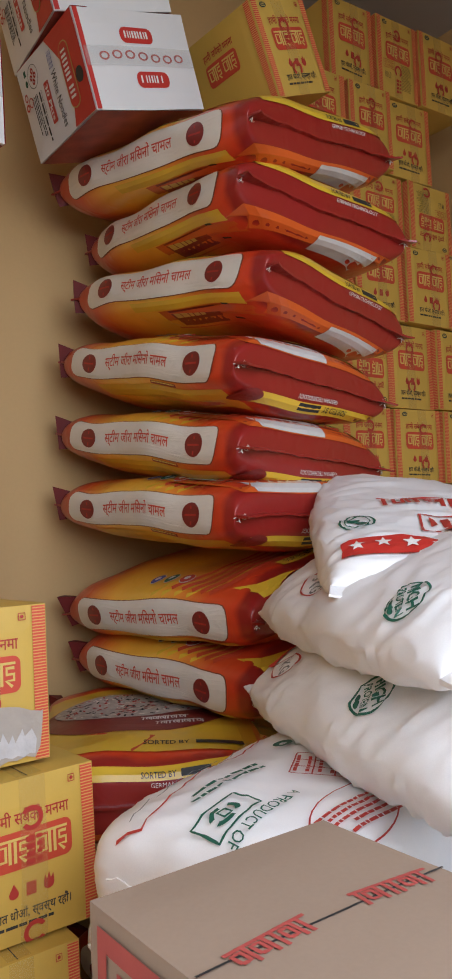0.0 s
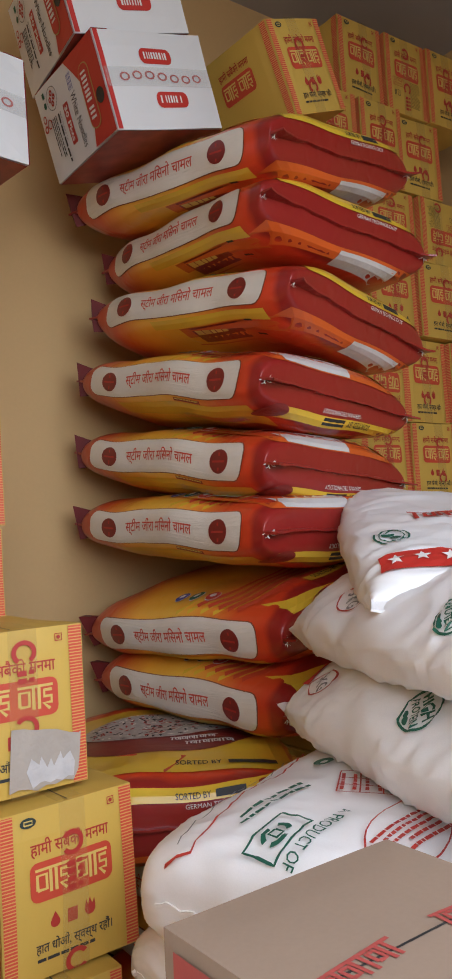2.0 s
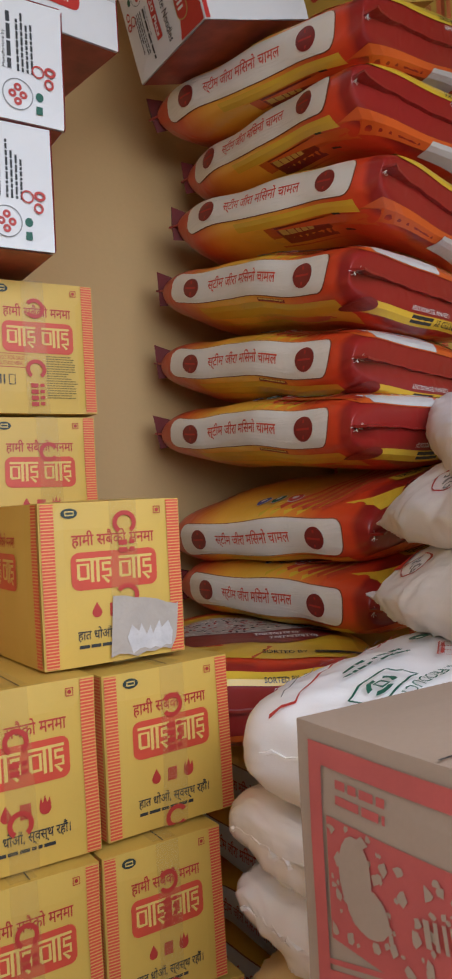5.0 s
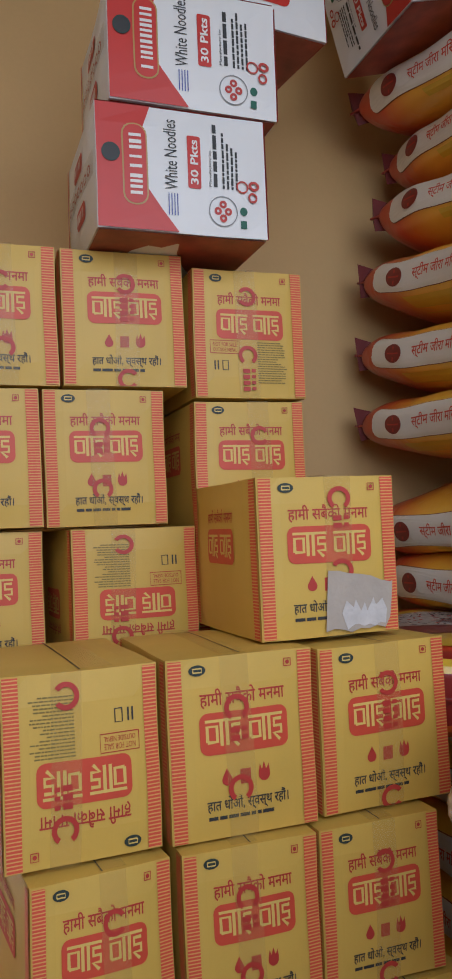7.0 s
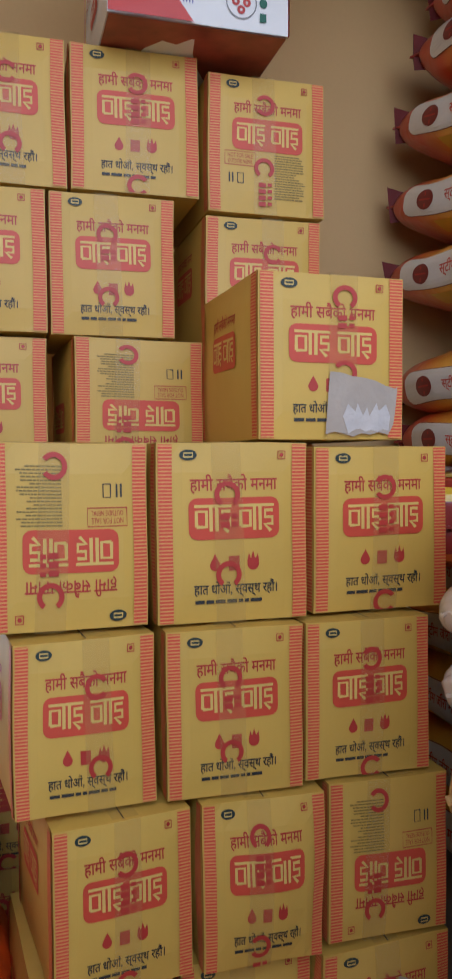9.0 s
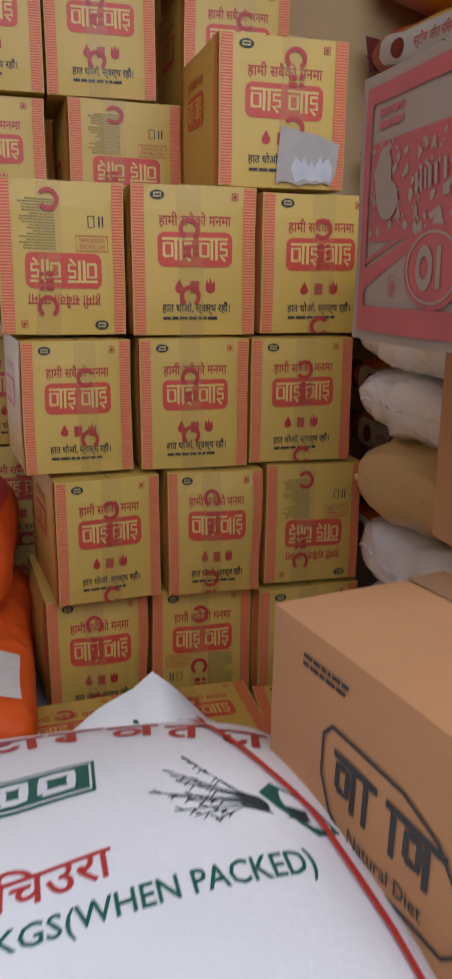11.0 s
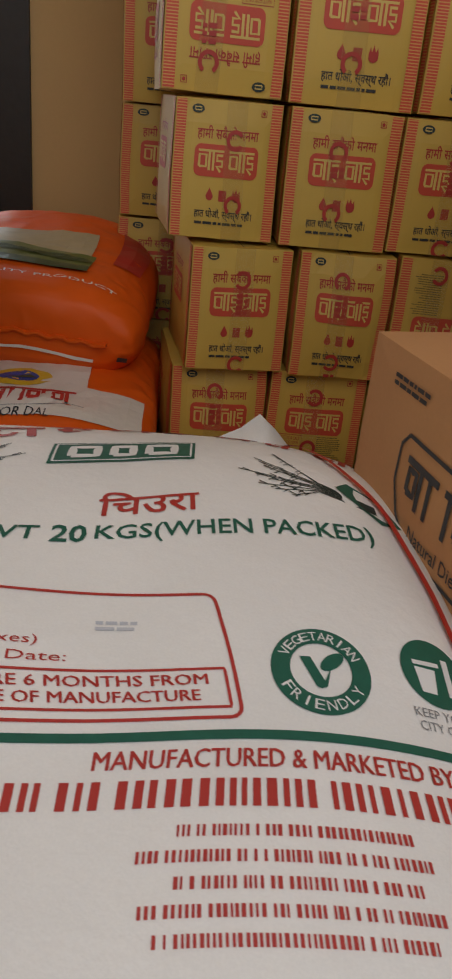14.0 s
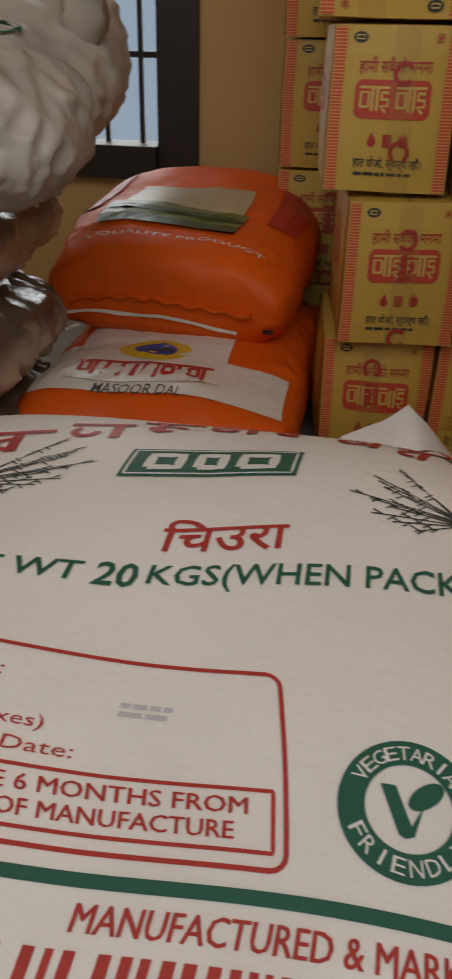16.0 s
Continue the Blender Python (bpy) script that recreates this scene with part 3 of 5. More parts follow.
# front stack, row by row from the floor
for k, x0, y0, z0, x1, z1, yaw, lab in (
        ("x", 0.100, 1.315, 0.080, 0.322, 0.358, 6, ""), ("p", 0.328, 1.33, 0.080, 0.556, 0.360, 0, ""), ("g", 0.565, 1.30, 0.080, 0.808, 0.352, 2, "yellow noodle carton with a grey scuffed patch"),
        ("b", 0.126, 1.275, 0.362, 0.345, 0.632, 7, ""), ("x", 0.358, 1.295, 0.362, 0.566, 0.634, 0, "yellow noodle carton with a crushed lower edge"), ("u", 0.576, 1.305, 0.364, 0.800, 0.640, 0, TOPSY),
        ("c", 0.072, 1.295, 0.640, 0.292, 0.908, 6, ""), ("a", 0.305, 1.31, 0.640, 0.534, 0.910, 0, ""), ("b", 0.540, 1.315, 0.642, 0.768, 0.910, 0, ""),
        ("u", 0.040, 1.325, 0.914, 0.286, 1.206, 4, TOPSY), ("a", 0.296, 1.335, 0.914, 0.552, 1.206, 1, ""), ("b", 0.566, 1.345, 0.914, 0.826, 1.200, 3, "")):
    stand_carton(k, x0, y0, z0, x1, z1, yaw, 0.33, lab)
# rear stack against the wall
for k, x0, y0, z0, x1, z1, yaw, lab in (
        ("a", -0.100, 1.74, 1.150, 0.157, 1.420, 0, ""), ("u", 0.205, 1.70, 1.150, 0.472, 1.420, 3, TOPSY), ("b", -0.102, 1.72, 1.424, 0.157, 1.705, 0, ""), ("a", 0.162, 1.72, 1.424, 0.413, 1.705, 0, ""),
        ("c", -0.064, 1.72, 1.709, 0.198, 1.996, 0, ""), ("b", 0.205, 1.72, 1.709, 0.465, 1.996, 0, ""), ("c", 0.480, 1.73, 1.404, 0.740, 1.686, 0, ""), ("p", 0.484, 1.72, 1.690, 0.742, 1.974, 0, "")):
    stand_carton(k, x0, y0, z0, x1, z1, yaw, 0.34, lab)
for i in range(4):
    for j, x in enumerate((-0.06, 0.195)):
        stand_carton("abc"[(i + j) % 3], x, 1.76 - 0.01 * i, 0.080 + 0.2675 * i, x + 0.25, 0.080 + 0.2675 * (i + 1) - 0.002, 0, 0.34)
    stand_carton("cab"[i % 3], 0.482, 1.76, 0.080 + 0.331 * i, 0.735, 0.080 + 0.331 * (i + 1) - 0.003, 0, 0.34)
stand_carton("t", 0.482, 1.385, 1.210, 0.758, 1.497, 2, 0.34, "yellow noodle carton with a torn grey patch")

# ---- tall stack of cartons in the far corner ----
TALL = [(0.08 + 0.277 * r, 0.275, [(1.90 + 0.245 * c, 0.240) for c in range(4)]) for r in range(6)] + [
    (1.742, 0.277, [(1.875, 0.235), (2.115, 0.235), (2.355, 0.250), (2.610, 0.240)]), (2.022, 0.312, [(1.885, 0.225), (2.115, 0.230), (2.350, 0.248), (2.605, 0.240)]),
    (2.337, 0.290, [(1.96, 0.23), (2.195, 0.235), (2.444, 0.250), (2.70, 0.240)]), (2.630, 0.258, [(1.99, 0.225), (2.222, 0.250), (2.490, 0.245)]),
    (2.891, 0.296, [(1.93, 0.245), (2.190, 0.205), (2.400, 0.235)]), (3.190, 0.300, [(2.130, 0.220), (2.360, 0.215), (2.580, 0.230)])]
for r, (z0, h, spots) in enumerate(TALL):
    for c, (x0, w) in enumerate(spots):
        stand_carton("u" if (r, c) in ((9, 2), (7, 1)) else "abcp"[(r * 2 + c) % 4], x0, 1.965 + 0.012 * ((r + 2 * c) % 3 - 1), z0, x0 + w, z0 + h, (r * 7 + c * 5) % 5 - 2, 0.36)
m = pose(1.590, 1.63, 2.800, 0, -21, 0) @ pose(0, 0, 0, 0, 0, 4)
tagged(copy_thing(CARTONS["a"], m @ Matrix.Diagonal((0.9, 0.9, 0.95, 1)) @ pose(CW / 2, 0, 0) @ Matrix.Diagonal([1 / s for s in CARTONS["a"].scale] + [1])), "yellow noodle carton tipped askew on the rice sacks")

for x0, y0, yaw, k in ((0.02, 0.98, 4, "p"), (0.27, 1.0, 0, "a"), (0.50, 0.97, -7, "b")):
    src = CARTONS[k]
    lie = pose(x0, y0, 0.085, 0, 0, yaw) @ pose(0, 0, 0.075, -90, 0, 0) @ Matrix.Diagonal((1, 0.205, 0.93, 1)) @ pose(CW / 2, 0, 0)
    tagged(copy_thing(src, lie @ Matrix.Diagonal([1 / q for q in src.scale] + [1])), "flattened yellow noodle carton lying on the floor", group="flattened cartons")

# ---- sacks ----


def place(ob, x, y, z, rx=0, ry=0, rz=0):
    ob.matrix_basis = pose(x, y, z, rx, ry, rz)
    return ob


def brandish(rng, x0, y0, x1, y1):
    """Plain strokes hung from a bar, in place of a brand name."""
    h, out = y1 - y0, []
    t = h * 0.16
    out.append(s_rect(x0, y1 - t, x1, y1, 6, 1))
    x = x0 + t
    while x < x1 - h * 0.3:
        k = rng.random()
        if k < 0.5:
            out.append(s_frame(x, y0 + h * 0.25, x + h * 0.34, y1 - t * 1.6, t, 2))
            x += h * 0.45
        out.append(s_rect(x, y0, x + t, y1 - t))
        x += h * rng.uniform(0.28, 0.5)
    return s_join(*out)


def blocky(rng, x0, y0, x1, y1):
    """A row of plain bars, in place of a brand name."""
    h, out, x = y1 - y0, [], x0
    while x < x1 - h * 0.3:
        w = h * rng.uniform(0.17, 0.34)
        out.append(s_rect(x, y0, min(x + w, x1), y1, 1, 2))
        x += w + h * (rng.uniform(0.16, 0.28) if rng.random() < 0.85 else 0.55)
    return s_join(*out)


def tuft(sk, at, parent, rng):
    """A wisp of frayed stitching thread."""
    c = Vector(at)
    verts, faces = [], []
    for _ in range(7):
        d = Vector((rng.uniform(-1, 1), rng.uniform(-0.4, 0.2), rng.uniform(-1, 0.3))).normalized()
        n = d.orthogonal().normalized() * 0.0012
        p = c.copy()
        k = len(verts)
        for i in range(4):
            verts += [p + n, p - n, p + d.cross(n).normalized() * 0.0012]
            if i:
                for a, b in ((0, 1), (1, 2), (2, 0)):
                    faces.append((k + 3 * i - 3 + a, k + 3 * i - 3 + b, k + 3 * i + b, k + 3 * i + a))
            d = (d + Vector((rng.uniform(-1, 1), rng.uniform(-1, 1), rng.uniform(-1, 1))) * 0.6).normalized()
            p = p + d * 0.006
    return tagged(add("thread", verts, faces, WHITE_INK, parent), kind="stuff")


RICE = striped_ramp("orange_red_rice_film", 1, [(0.0, (0.25, 0.016, 0.013)), (0.165, (0.28, 0.017, 0.013)), (0.185, (0.60, 0.05, 0.014)), (0.28, (0.66, 0.08, 0.016)), (0.40, (0.78, 0.28, 0.03)), (0.54, (0.86, 0.50, 0.05)), (0.68, (0.84, 0.42, 0.04)), (0.82, (0.60, 0.07, 0.015)), (1.0, (0.20, 0.012, 0.010))], wobble=0.05)
BRIGHT_YELLOW = material("bright_yellow_print", (0.70, 0.45, 0.03), 0.32, vary=0.1, scale=12, coat=0.2)
ORANGE_PRINT = material("orange_print", (0.62, 0.11, 0.015), 0.3, vary=0.1, scale=12, coat=0.2)
STRIP = material("cream_white_strip", (0.70, 0.64, 0.55), 0.3, vary=0.08, scale=12, bump=0.3, bump_scale=30, coat=0.2)
LABEL = material("silvery_white_label", (0.62, 0.60, 0.58), 0.3, vary=0.1, scale=20, bump=0.3, bump_scale=40)
EAR_RED = material("dull_maroon_film", (0.13, 0.011, 0.010), 0.55, vary=0.15, scale=20, spec=0.3)
BROWN_INK = material("brown_ink", (0.22, 0.06, 0.02), 0.5)
MAROON = material("maroon_print", (0.20, 0.02, 0.016), 0.35, vary=0.15, scale=60)
GRAINS = material("rice_picture_print", (0.42, 0.38, 0.34), 0.4, vary=0.5, scale=60)
GREY_INK = material("grey_ink", (0.22, 0.22, 0.22), 0.6)
PALE_GREY_INK = material("faint_grey_stamp", (0.50, 0.50, 0.52), 0.6)
BLUE_INK = material("blue_ink", (0.05, 0.07, 0.30), 0.5)


def rice_sack(seed, up, picture=False):
    """up: the yellow band runs along the top edge of the stitched end, otherwise along the bottom."""
    rng = random.Random(seed)
    W, L, T = 0.60, 0.80, 0.196
    sk = SackSkin(W, L, T, seed, n=3.0, p=5.5, amp=0.012, freq=6, pinch=0.04)
    root = thing("rice_sack", "orange-red printed plastic rice sack with a white side strip", "sack", "stacked rice sacks")
    sk.body("body", RICE, root, 80, 72)
    sk.seam("stitched_hem", DARK_RED, root, -1, 0.014, 0.03, 0.0012)
    sk.seam("stitched_hem", DARK_RED, root, 1, 0.03, 0.01, 0.006)

    def put(name, side, shape, mat, lift=0.0014):
        return sk.put(name, side, shape, mat, root, "", lift * 1.25 + 0.0008)
    # white side strip with two medallions and the kind of rice
    put("side_strip_edge", "left", s_round(-0.3365, -0.0445, 0.3265, 0.0505, 0.034, 14), BROWN_INK, 0.0014)
    put("side_strip", "left", s_round(-0.335, -0.043, 0.325, 0.049, 0.033, 14), STRIP, 0.0028)
    for x in (-0.235, 0.235):
        put("medallion", "left", s_ellipse(x, 0.002, 0.036, 0.030), MAROON, 0.0036)
        put("medallion_shape", "left", s_join(s_rect(x - 0.024, -0.001, x + 0.024, 0.004, 4, 1), s_rect(x - 0.003, -0.022, x + 0.003, 0.024)), RED_INK, 0.0044)
    put("lettering", "left", s_text("स्टीम जीरा मिसनो चामल", -0.155, -0.020, 0.135, 0.026, 0.012), ORANGE_INK, 0.0036)
    # folded ear at the far corner
    ex, ey = -W / 2 * 0.93, L / 2
    ear = [(ex + 0.05, ey - 0.03, 0.035), (ex + 0.05, ey - 0.03, -0.035), (ex - 0.004, ey + 0.015, -0.045), (ex - 0.018, ey + 0.035, 0.060), (ex + 0.02, ey + 0.055, 0.052), (ex + 0.045, ey + 0.04, -0.02), (ex + 0.005, ey + 0.045, 0.0)]
    add("folded_ear", [sk.at(*q) for q in ear], [(0, 1, 2, 3), (0, 3, 4), (0, 4, 5), (1, 5, 2), (2, 6, 3), (6, 4, 3), (2, 5, 6), (5, 4, 6)], EAR_RED, root, smooth=False)
    # lower flank
    put("flank_band", "left", s_rect(-0.12, -0.070, 0.32, -0.052, 18, 2) if up else s_rect(-0.22, -0.090, 0.34, -0.058, 22, 3), BRIGHT_YELLOW)
    if up:
        put("flank_band", "left", s_rect(-0.02, -0.092, 0.33, -0.072, 14, 2), ORANGE_PRINT, 0.0016)
        put("end_mark", "left", s_rect(0.235, -0.088, 0.262, -0.070, 2, 1), DARK_INK, 0.0030)
    put("flank_panel", "left", s_rect(0.02, -0.090, 0.20, -0.073, 8, 2) if up else s_rect(0.06, -0.056, 0.16, -0.049, 5, 1), DARK_RED, 0.0024)
    put("small_print", "left", blots(rng, 0.03, -0.087, 0.19, -0.076, 0.007, 0.003) if up else blots(rng, 0.065, -0.055, 0.155, -0.050, 0.003, 0.001), CREAM_INK, 0.0034)
    for i in range(4):
        put("gold_streak", "left", s_line([(0.02 + 0.045 * i, 0.058), (0.05 + 0.045 * i, 0.074), (0.07 + 0.045 * i, 0.086)], 0.010), BRIGHT_YELLOW)
    # stitched end
    k = 1 if up else -1
    put("end_band", "end", s_rect(-0.235, 0.050 * k, 0.255, 0.076 * k, 18, 2), BRIGHT_YELLOW)
    put("end_band", "end", s_rect(-0.255, -0.052 * k, 0.255, -0.080 * k, 18, 2), ORANGE_PRINT)
    put("label_patch", "end", s_rect(-0.02, -0.060 * k, 0.20, -0.088 * k, 8, 3) if up else s_rect(-0.22, 0.055, 0.02, 0.088, 8, 3), LABEL, 0.0026)
    if up:
        put("lettering", "end", s_text("GERMAN TECHNOLOGY", 0.02, 0.036, 0.17, 0.046), WHITE_INK)
        put("lettering", "end", s_text("SORTED BY", 0.0, 0.056, 0.075, 0.068, 0.01), DARK_INK, 0.0026)
        put("maker_block", "end", s_rect(0.085, 0.055, 0.15, 0.069, 3, 1), DARK_INK, 0.0026)
    else:
        turn = lambda sh: ([(-x + 0.1, -y) for x, y in sh[0]], sh[1])
        put("lettering", "end", turn(s_text("GERMAN TECHNOLOGY", 0.02, 0.032, 0.17, 0.043)), WHITE_INK)
        put("lettering", "end", turn(s_text("SORTED BY", -0.02, 0.054, 0.07, 0.070, 0.01)), DARK_INK, 0.0026)
        put("maker_block", "end", turn(s_rect(0.08, 0.053, 0.16, 0.071, 3, 1)), DARK_INK, 0.0026)
        put("medallion", "end", s_ellipse(-0.215, -0.062, 0.030, 0.016), MAROON, 0.0026)
    # printed top, seen on the sacks that stick out
    if picture:
        put("top_panel", "top", s_rect(-0.27, -0.33, 0.27, 0.28, 14, 14), BRIGHT_YELLOW)
        put("rice_picture", "top", s_ellipse(-0.02, 0.0, 0.25, 0.20, 36, 6), MAROON, 0.0026)
        put("grain_picture", "top", s_ellipse(-0.03, 0.06, 0.21, 0.125, 36, 5), GRAINS, 0.0036)
        for ink in (STRIP, DARK_INK, RED_INK):
            bits = []
            for _ in range(70):
                a, q = rng.uniform(0, 6.28), math.sqrt(rng.random())
                bits.append(s_move(s_ellipse(0, 0, 0.009, 0.0032, 8, 1), -0.03 + 0.20 * q * math.cos(a), 0.06 + 0.115 * q * math.sin(a), rng.uniform(0, 180)))
            put("small_print", "top", s_join(*bits), ink, 0.0044)
        put("small_print", "top", s_join(brandish(rng, -0.01, -0.10, 0.12, -0.075), brandish(rng, 0.03, -0.14, 0.15, -0.115)), LABEL, 0.0036)
        put("red_streak", "top", ([(-0.27, -0.33), (-0.02, -0.33), (0.03, -0.23), (-0.10, -0.19), (-0.27, -0.12)], [(0, 1, 2, 3, 4)]), ORANGE_INK, 0.0026)
        for k in range(3):
            put("gold_streak", "top", s_curve([(-0.25 + 0.05 * k, -0.29 + 0.03 * k), (-0.05 + 0.02 * k, -0.25 + 0.02 * k)], 0.004), BRIGHT_YELLOW, 0.0036)
        put("lettering", "top", s_text("SORTED BY", 0.0, -0.295, 0.11, -0.268, 0.01), DARK_INK, 0.0036)
        put("maker_block", "top", s_rect(0.125, -0.295, 0.23, -0.268, 4, 1), DARK_INK, 0.0036)
    else:
        for i, ink in enumerate((BLUE_INK, GREEN_INK, RED_INK)):
            y = 0.02 - 0.062 * i
            put("seal_edge", "top", s_ellipse(-0.218, y, 0.026, 0.021, 22, 2), LABEL, 0.003)
            put("seal", "top", s_ellipse(-0.218, y, 0.024, 0.0195, 22, 2), ink, 0.0038)
            put("seal_middle", "top", s_ellipse(-0.218, y, 0.011, 0.009, 16, 1), LABEL, 0.0046)
        for i in range(5):
            y = -0.15 - 0.038 * i
            put("red_streak", "top", s_curve([(-0.265, y + 0.06), (-0.22, y + 0.02), (-0.16, y), (-0.05, y - 0.01), (0.10, y)], 0.016), ORANGE_INK, 0.0024)
            put("gold_streak", "top", s_curve([(-0.262, y + 0.075), (-0.215, y + 0.035), (-0.155, y + 0.017), (-0.05, y + 0.008), (0.10, y + 0.017)], 0.004), BRIGHT_YELLOW, 0.0028)
        put("end_band", "top", s_rect(-0.10, -0.355, 0.25, -0.325, 12, 2), BRIGHT_YELLOW, 0.0036)
        put("lettering", "top", s_text("SORTED BY", -0.08, -0.349, 0.03, -0.331, 0.01), DARK_INK, 0.0046)
        put("maker_block", "top", s_rect(0.045, -0.349, 0.13, -0.331, 3, 1), DARK_INK, 0.0046)
    tuft(sk, sk.at(-W / 2 + 0.02, -L / 2 - 0.01, 0.0), root, rng)
    tuft(sk, sk.at(W / 2 - 0.03, -L / 2 - 0.01, 0.0), root, rng)
    return root


RICE_MASTERS = [rice_sack(1, True), rice_sack(2, False), rice_sack(3, True, True)]
RICE_USED = set()
# middle of each sack, its tilts, and which print it carries
for x, y, z, rx, ry, rz, kind in ((1.522, 1.842, 2.645, 6.0, -5.9, 8.0, 0), (1.587, 1.851, 2.447, 4.6, 6.5, -0.3, 0), (1.571, 1.860, 2.238, 7.7, 9.8, 9.0, 0), (1.533, 1.898, 2.046, 10.0, 5.4, 6.6, 1),
                                  (1.546, 1.941, 1.845, 8.2, 4.1, 8.0, 1), (1.524, 1.917, 1.670, 4.2, 0.5, 6.3, 1), (1.538, 1.926, 1.438, -1.4, -11.5, 7.7, 0), (1.547, 1.906, 1.252, 0.8, -5.9, 4.3, 0),
                                  (1.21, 1.85, 1.045, 1, 0, -30, 2), (1.50, 1.93, 0.870, 0, 0, 0, 1), (1.50, 1.93, 0.700, 0, 0, 0, 1), (1.50, 1.93, 0.520, 0, 0, 0, 0), (1.50, 1.93, 0.340, 0, 0, 0, 1), (1.50, 1.93, 0.178, 0, 0, 0, 0)):
    m = pose(x, y, z, rx, ry, rz)
    if kind in RICE_USED:
        copy_thing(RICE_MASTERS[kind], m)
    else:
        RICE_USED.add(kind)
        RICE_MASTERS[kind].matrix_basis = m


def plain_sack(name, label, W, L, T, seed, mat, at, group="", hem=(0.03, 0.02), **kw):
    sk = SackSkin(W, L, T, seed, **kw)
    root = thing(name, label, "sack", group)
    sk.body("body", mat, root, 96, 88)
    sk.seam("stitched_hem", mat, root, -1, *hem)
    sk.seam("stitched_hem", mat, root, 1, *hem)
    place(root, *at)
    return root, sk


def ring_badge(sk, root, cx, cy, r, top, low, turn=0, ink=GREEN_INK, name="badge"):
    """A round outline badge with two lines of lettering and a leaf."""
    def rot(sh, lift=0.0035, mat=ink, part_name="badge"):
        return sk.put(part_name, "top", s_move(sh, cx, cy, turn), mat, root, "", lift)
    rot(s_ellipse(0, 0, r, r * 0.8, 36, 1, 0.9))
    rot(s_text(top, -r * 0.72, 0.02 * r, r * 0.72, r * 0.48, 0.03), part_name="lettering")
    rot(s_text(low, -r * 0.72, -r * 0.40, r * 0.72, -r * 0.08, 0.02), part_name="lettering")
    rot(s_join(s_ellipse(-r * 0.15, -r * 0.58, r * 0.2, r * 0.08, 14, 1), s_ellipse(r * 0.2, -r * 0.56, r * 0.22, r * 0.09, 14, 1)), part_name="drawing")


def flour_sack(seed, at, T, stars, spot=(0, 0), weight=(-0.15, 0.278)):
    rng = random.Random(seed)
    root, sk = plain_sack("flour_sack", "white woven plastic sack with green badges and a red star band" if stars else "white woven plastic sack with green badges and red marks", 0.47, 0.84, T, seed, WOVEN, at, "white flour sacks",
                          n=2.7, p=3.4, amp=0.012, freq=5, pinch=0.10, wrinkle=0.007)
    put = lambda nm, sh, mat, lift=0.0035: sk.put(nm, "top", sh, mat, root, "", lift)
    if stars:
        put("red_band", s_rect(-0.19, -0.385, 0.20, -0.325, 20, 4), RED_CARD, 0.005)
        for i in range(7):
            put("star", star(-0.160 + 0.050 * i, -0.355, 0.017), WHITE_INK, 0.008)
        put("badge", s_join(s_ellipse(-0.15, -0.19, 0.034, 0.050, 32, 1, 0.88), s_ellipse(-0.15, -0.19, 0.024, 0.036, 32, 1, 0.9)), GREEN_INK)
        put("drawing", s_join(s_ellipse(-0.157, -0.185, 0.012, 0.010, 12, 1), s_ellipse(-0.143, -0.202, 0.012, 0.010, 12, 1)), GREEN_INK)
        put("red_frame", s_frame(-0.03, -0.27, 0.14, -0.15, 0.005), RED_INK)
        put("brand_lettering", blocky(rng, -0.012, -0.245, 0.12, -0.175), RED_INK)
        put("brand_lettering", brandish(rng, -0.10, -0.06, 0.12, 0.0), RED_INK)
    else:
        ring_badge(sk, root, *spot, 0.050, "HIGH", "PROTEIN", -128)
        ring_badge(sk, root, 0.10, -0.30, 0.055, "HIGH", "PROTEIN", -128)
        put("red_frame", s_ellipse(*weight, 0.034, 0.050, 28, 1, 0.90), RED_INK)
        put("lettering", s_move(s_text("5 KG", -0.03, -0.012, 0.03, 0.016, 0.02), *weight, -128), GREY_INK)
        put("red_corner", s_rect(-0.16, 0.35, -0.10, 0.385, 6, 4), RED_CARD)
        put("red_corner", s_rect(0.10, -0.06, 0.16, 0.02, 5, 5), RED_CARD)
    tuft(sk, sk.at(-0.18, 0.43, 0.0), root, rng)
    return root


flour_sack(41, (1.25, 0.90, 1.345, 0, -23, -19), 0.16, False, (-0.142, -0.095))
flour_sack(42, (1.315, 0.97, 1.500, 0, -23, -22), 0.15, False, (-0.146, -0.262), (-0.150, 0.125))
flour_sack(43, (1.560, 1.190, 1.582, 13, 6, -40), 0.17, True)


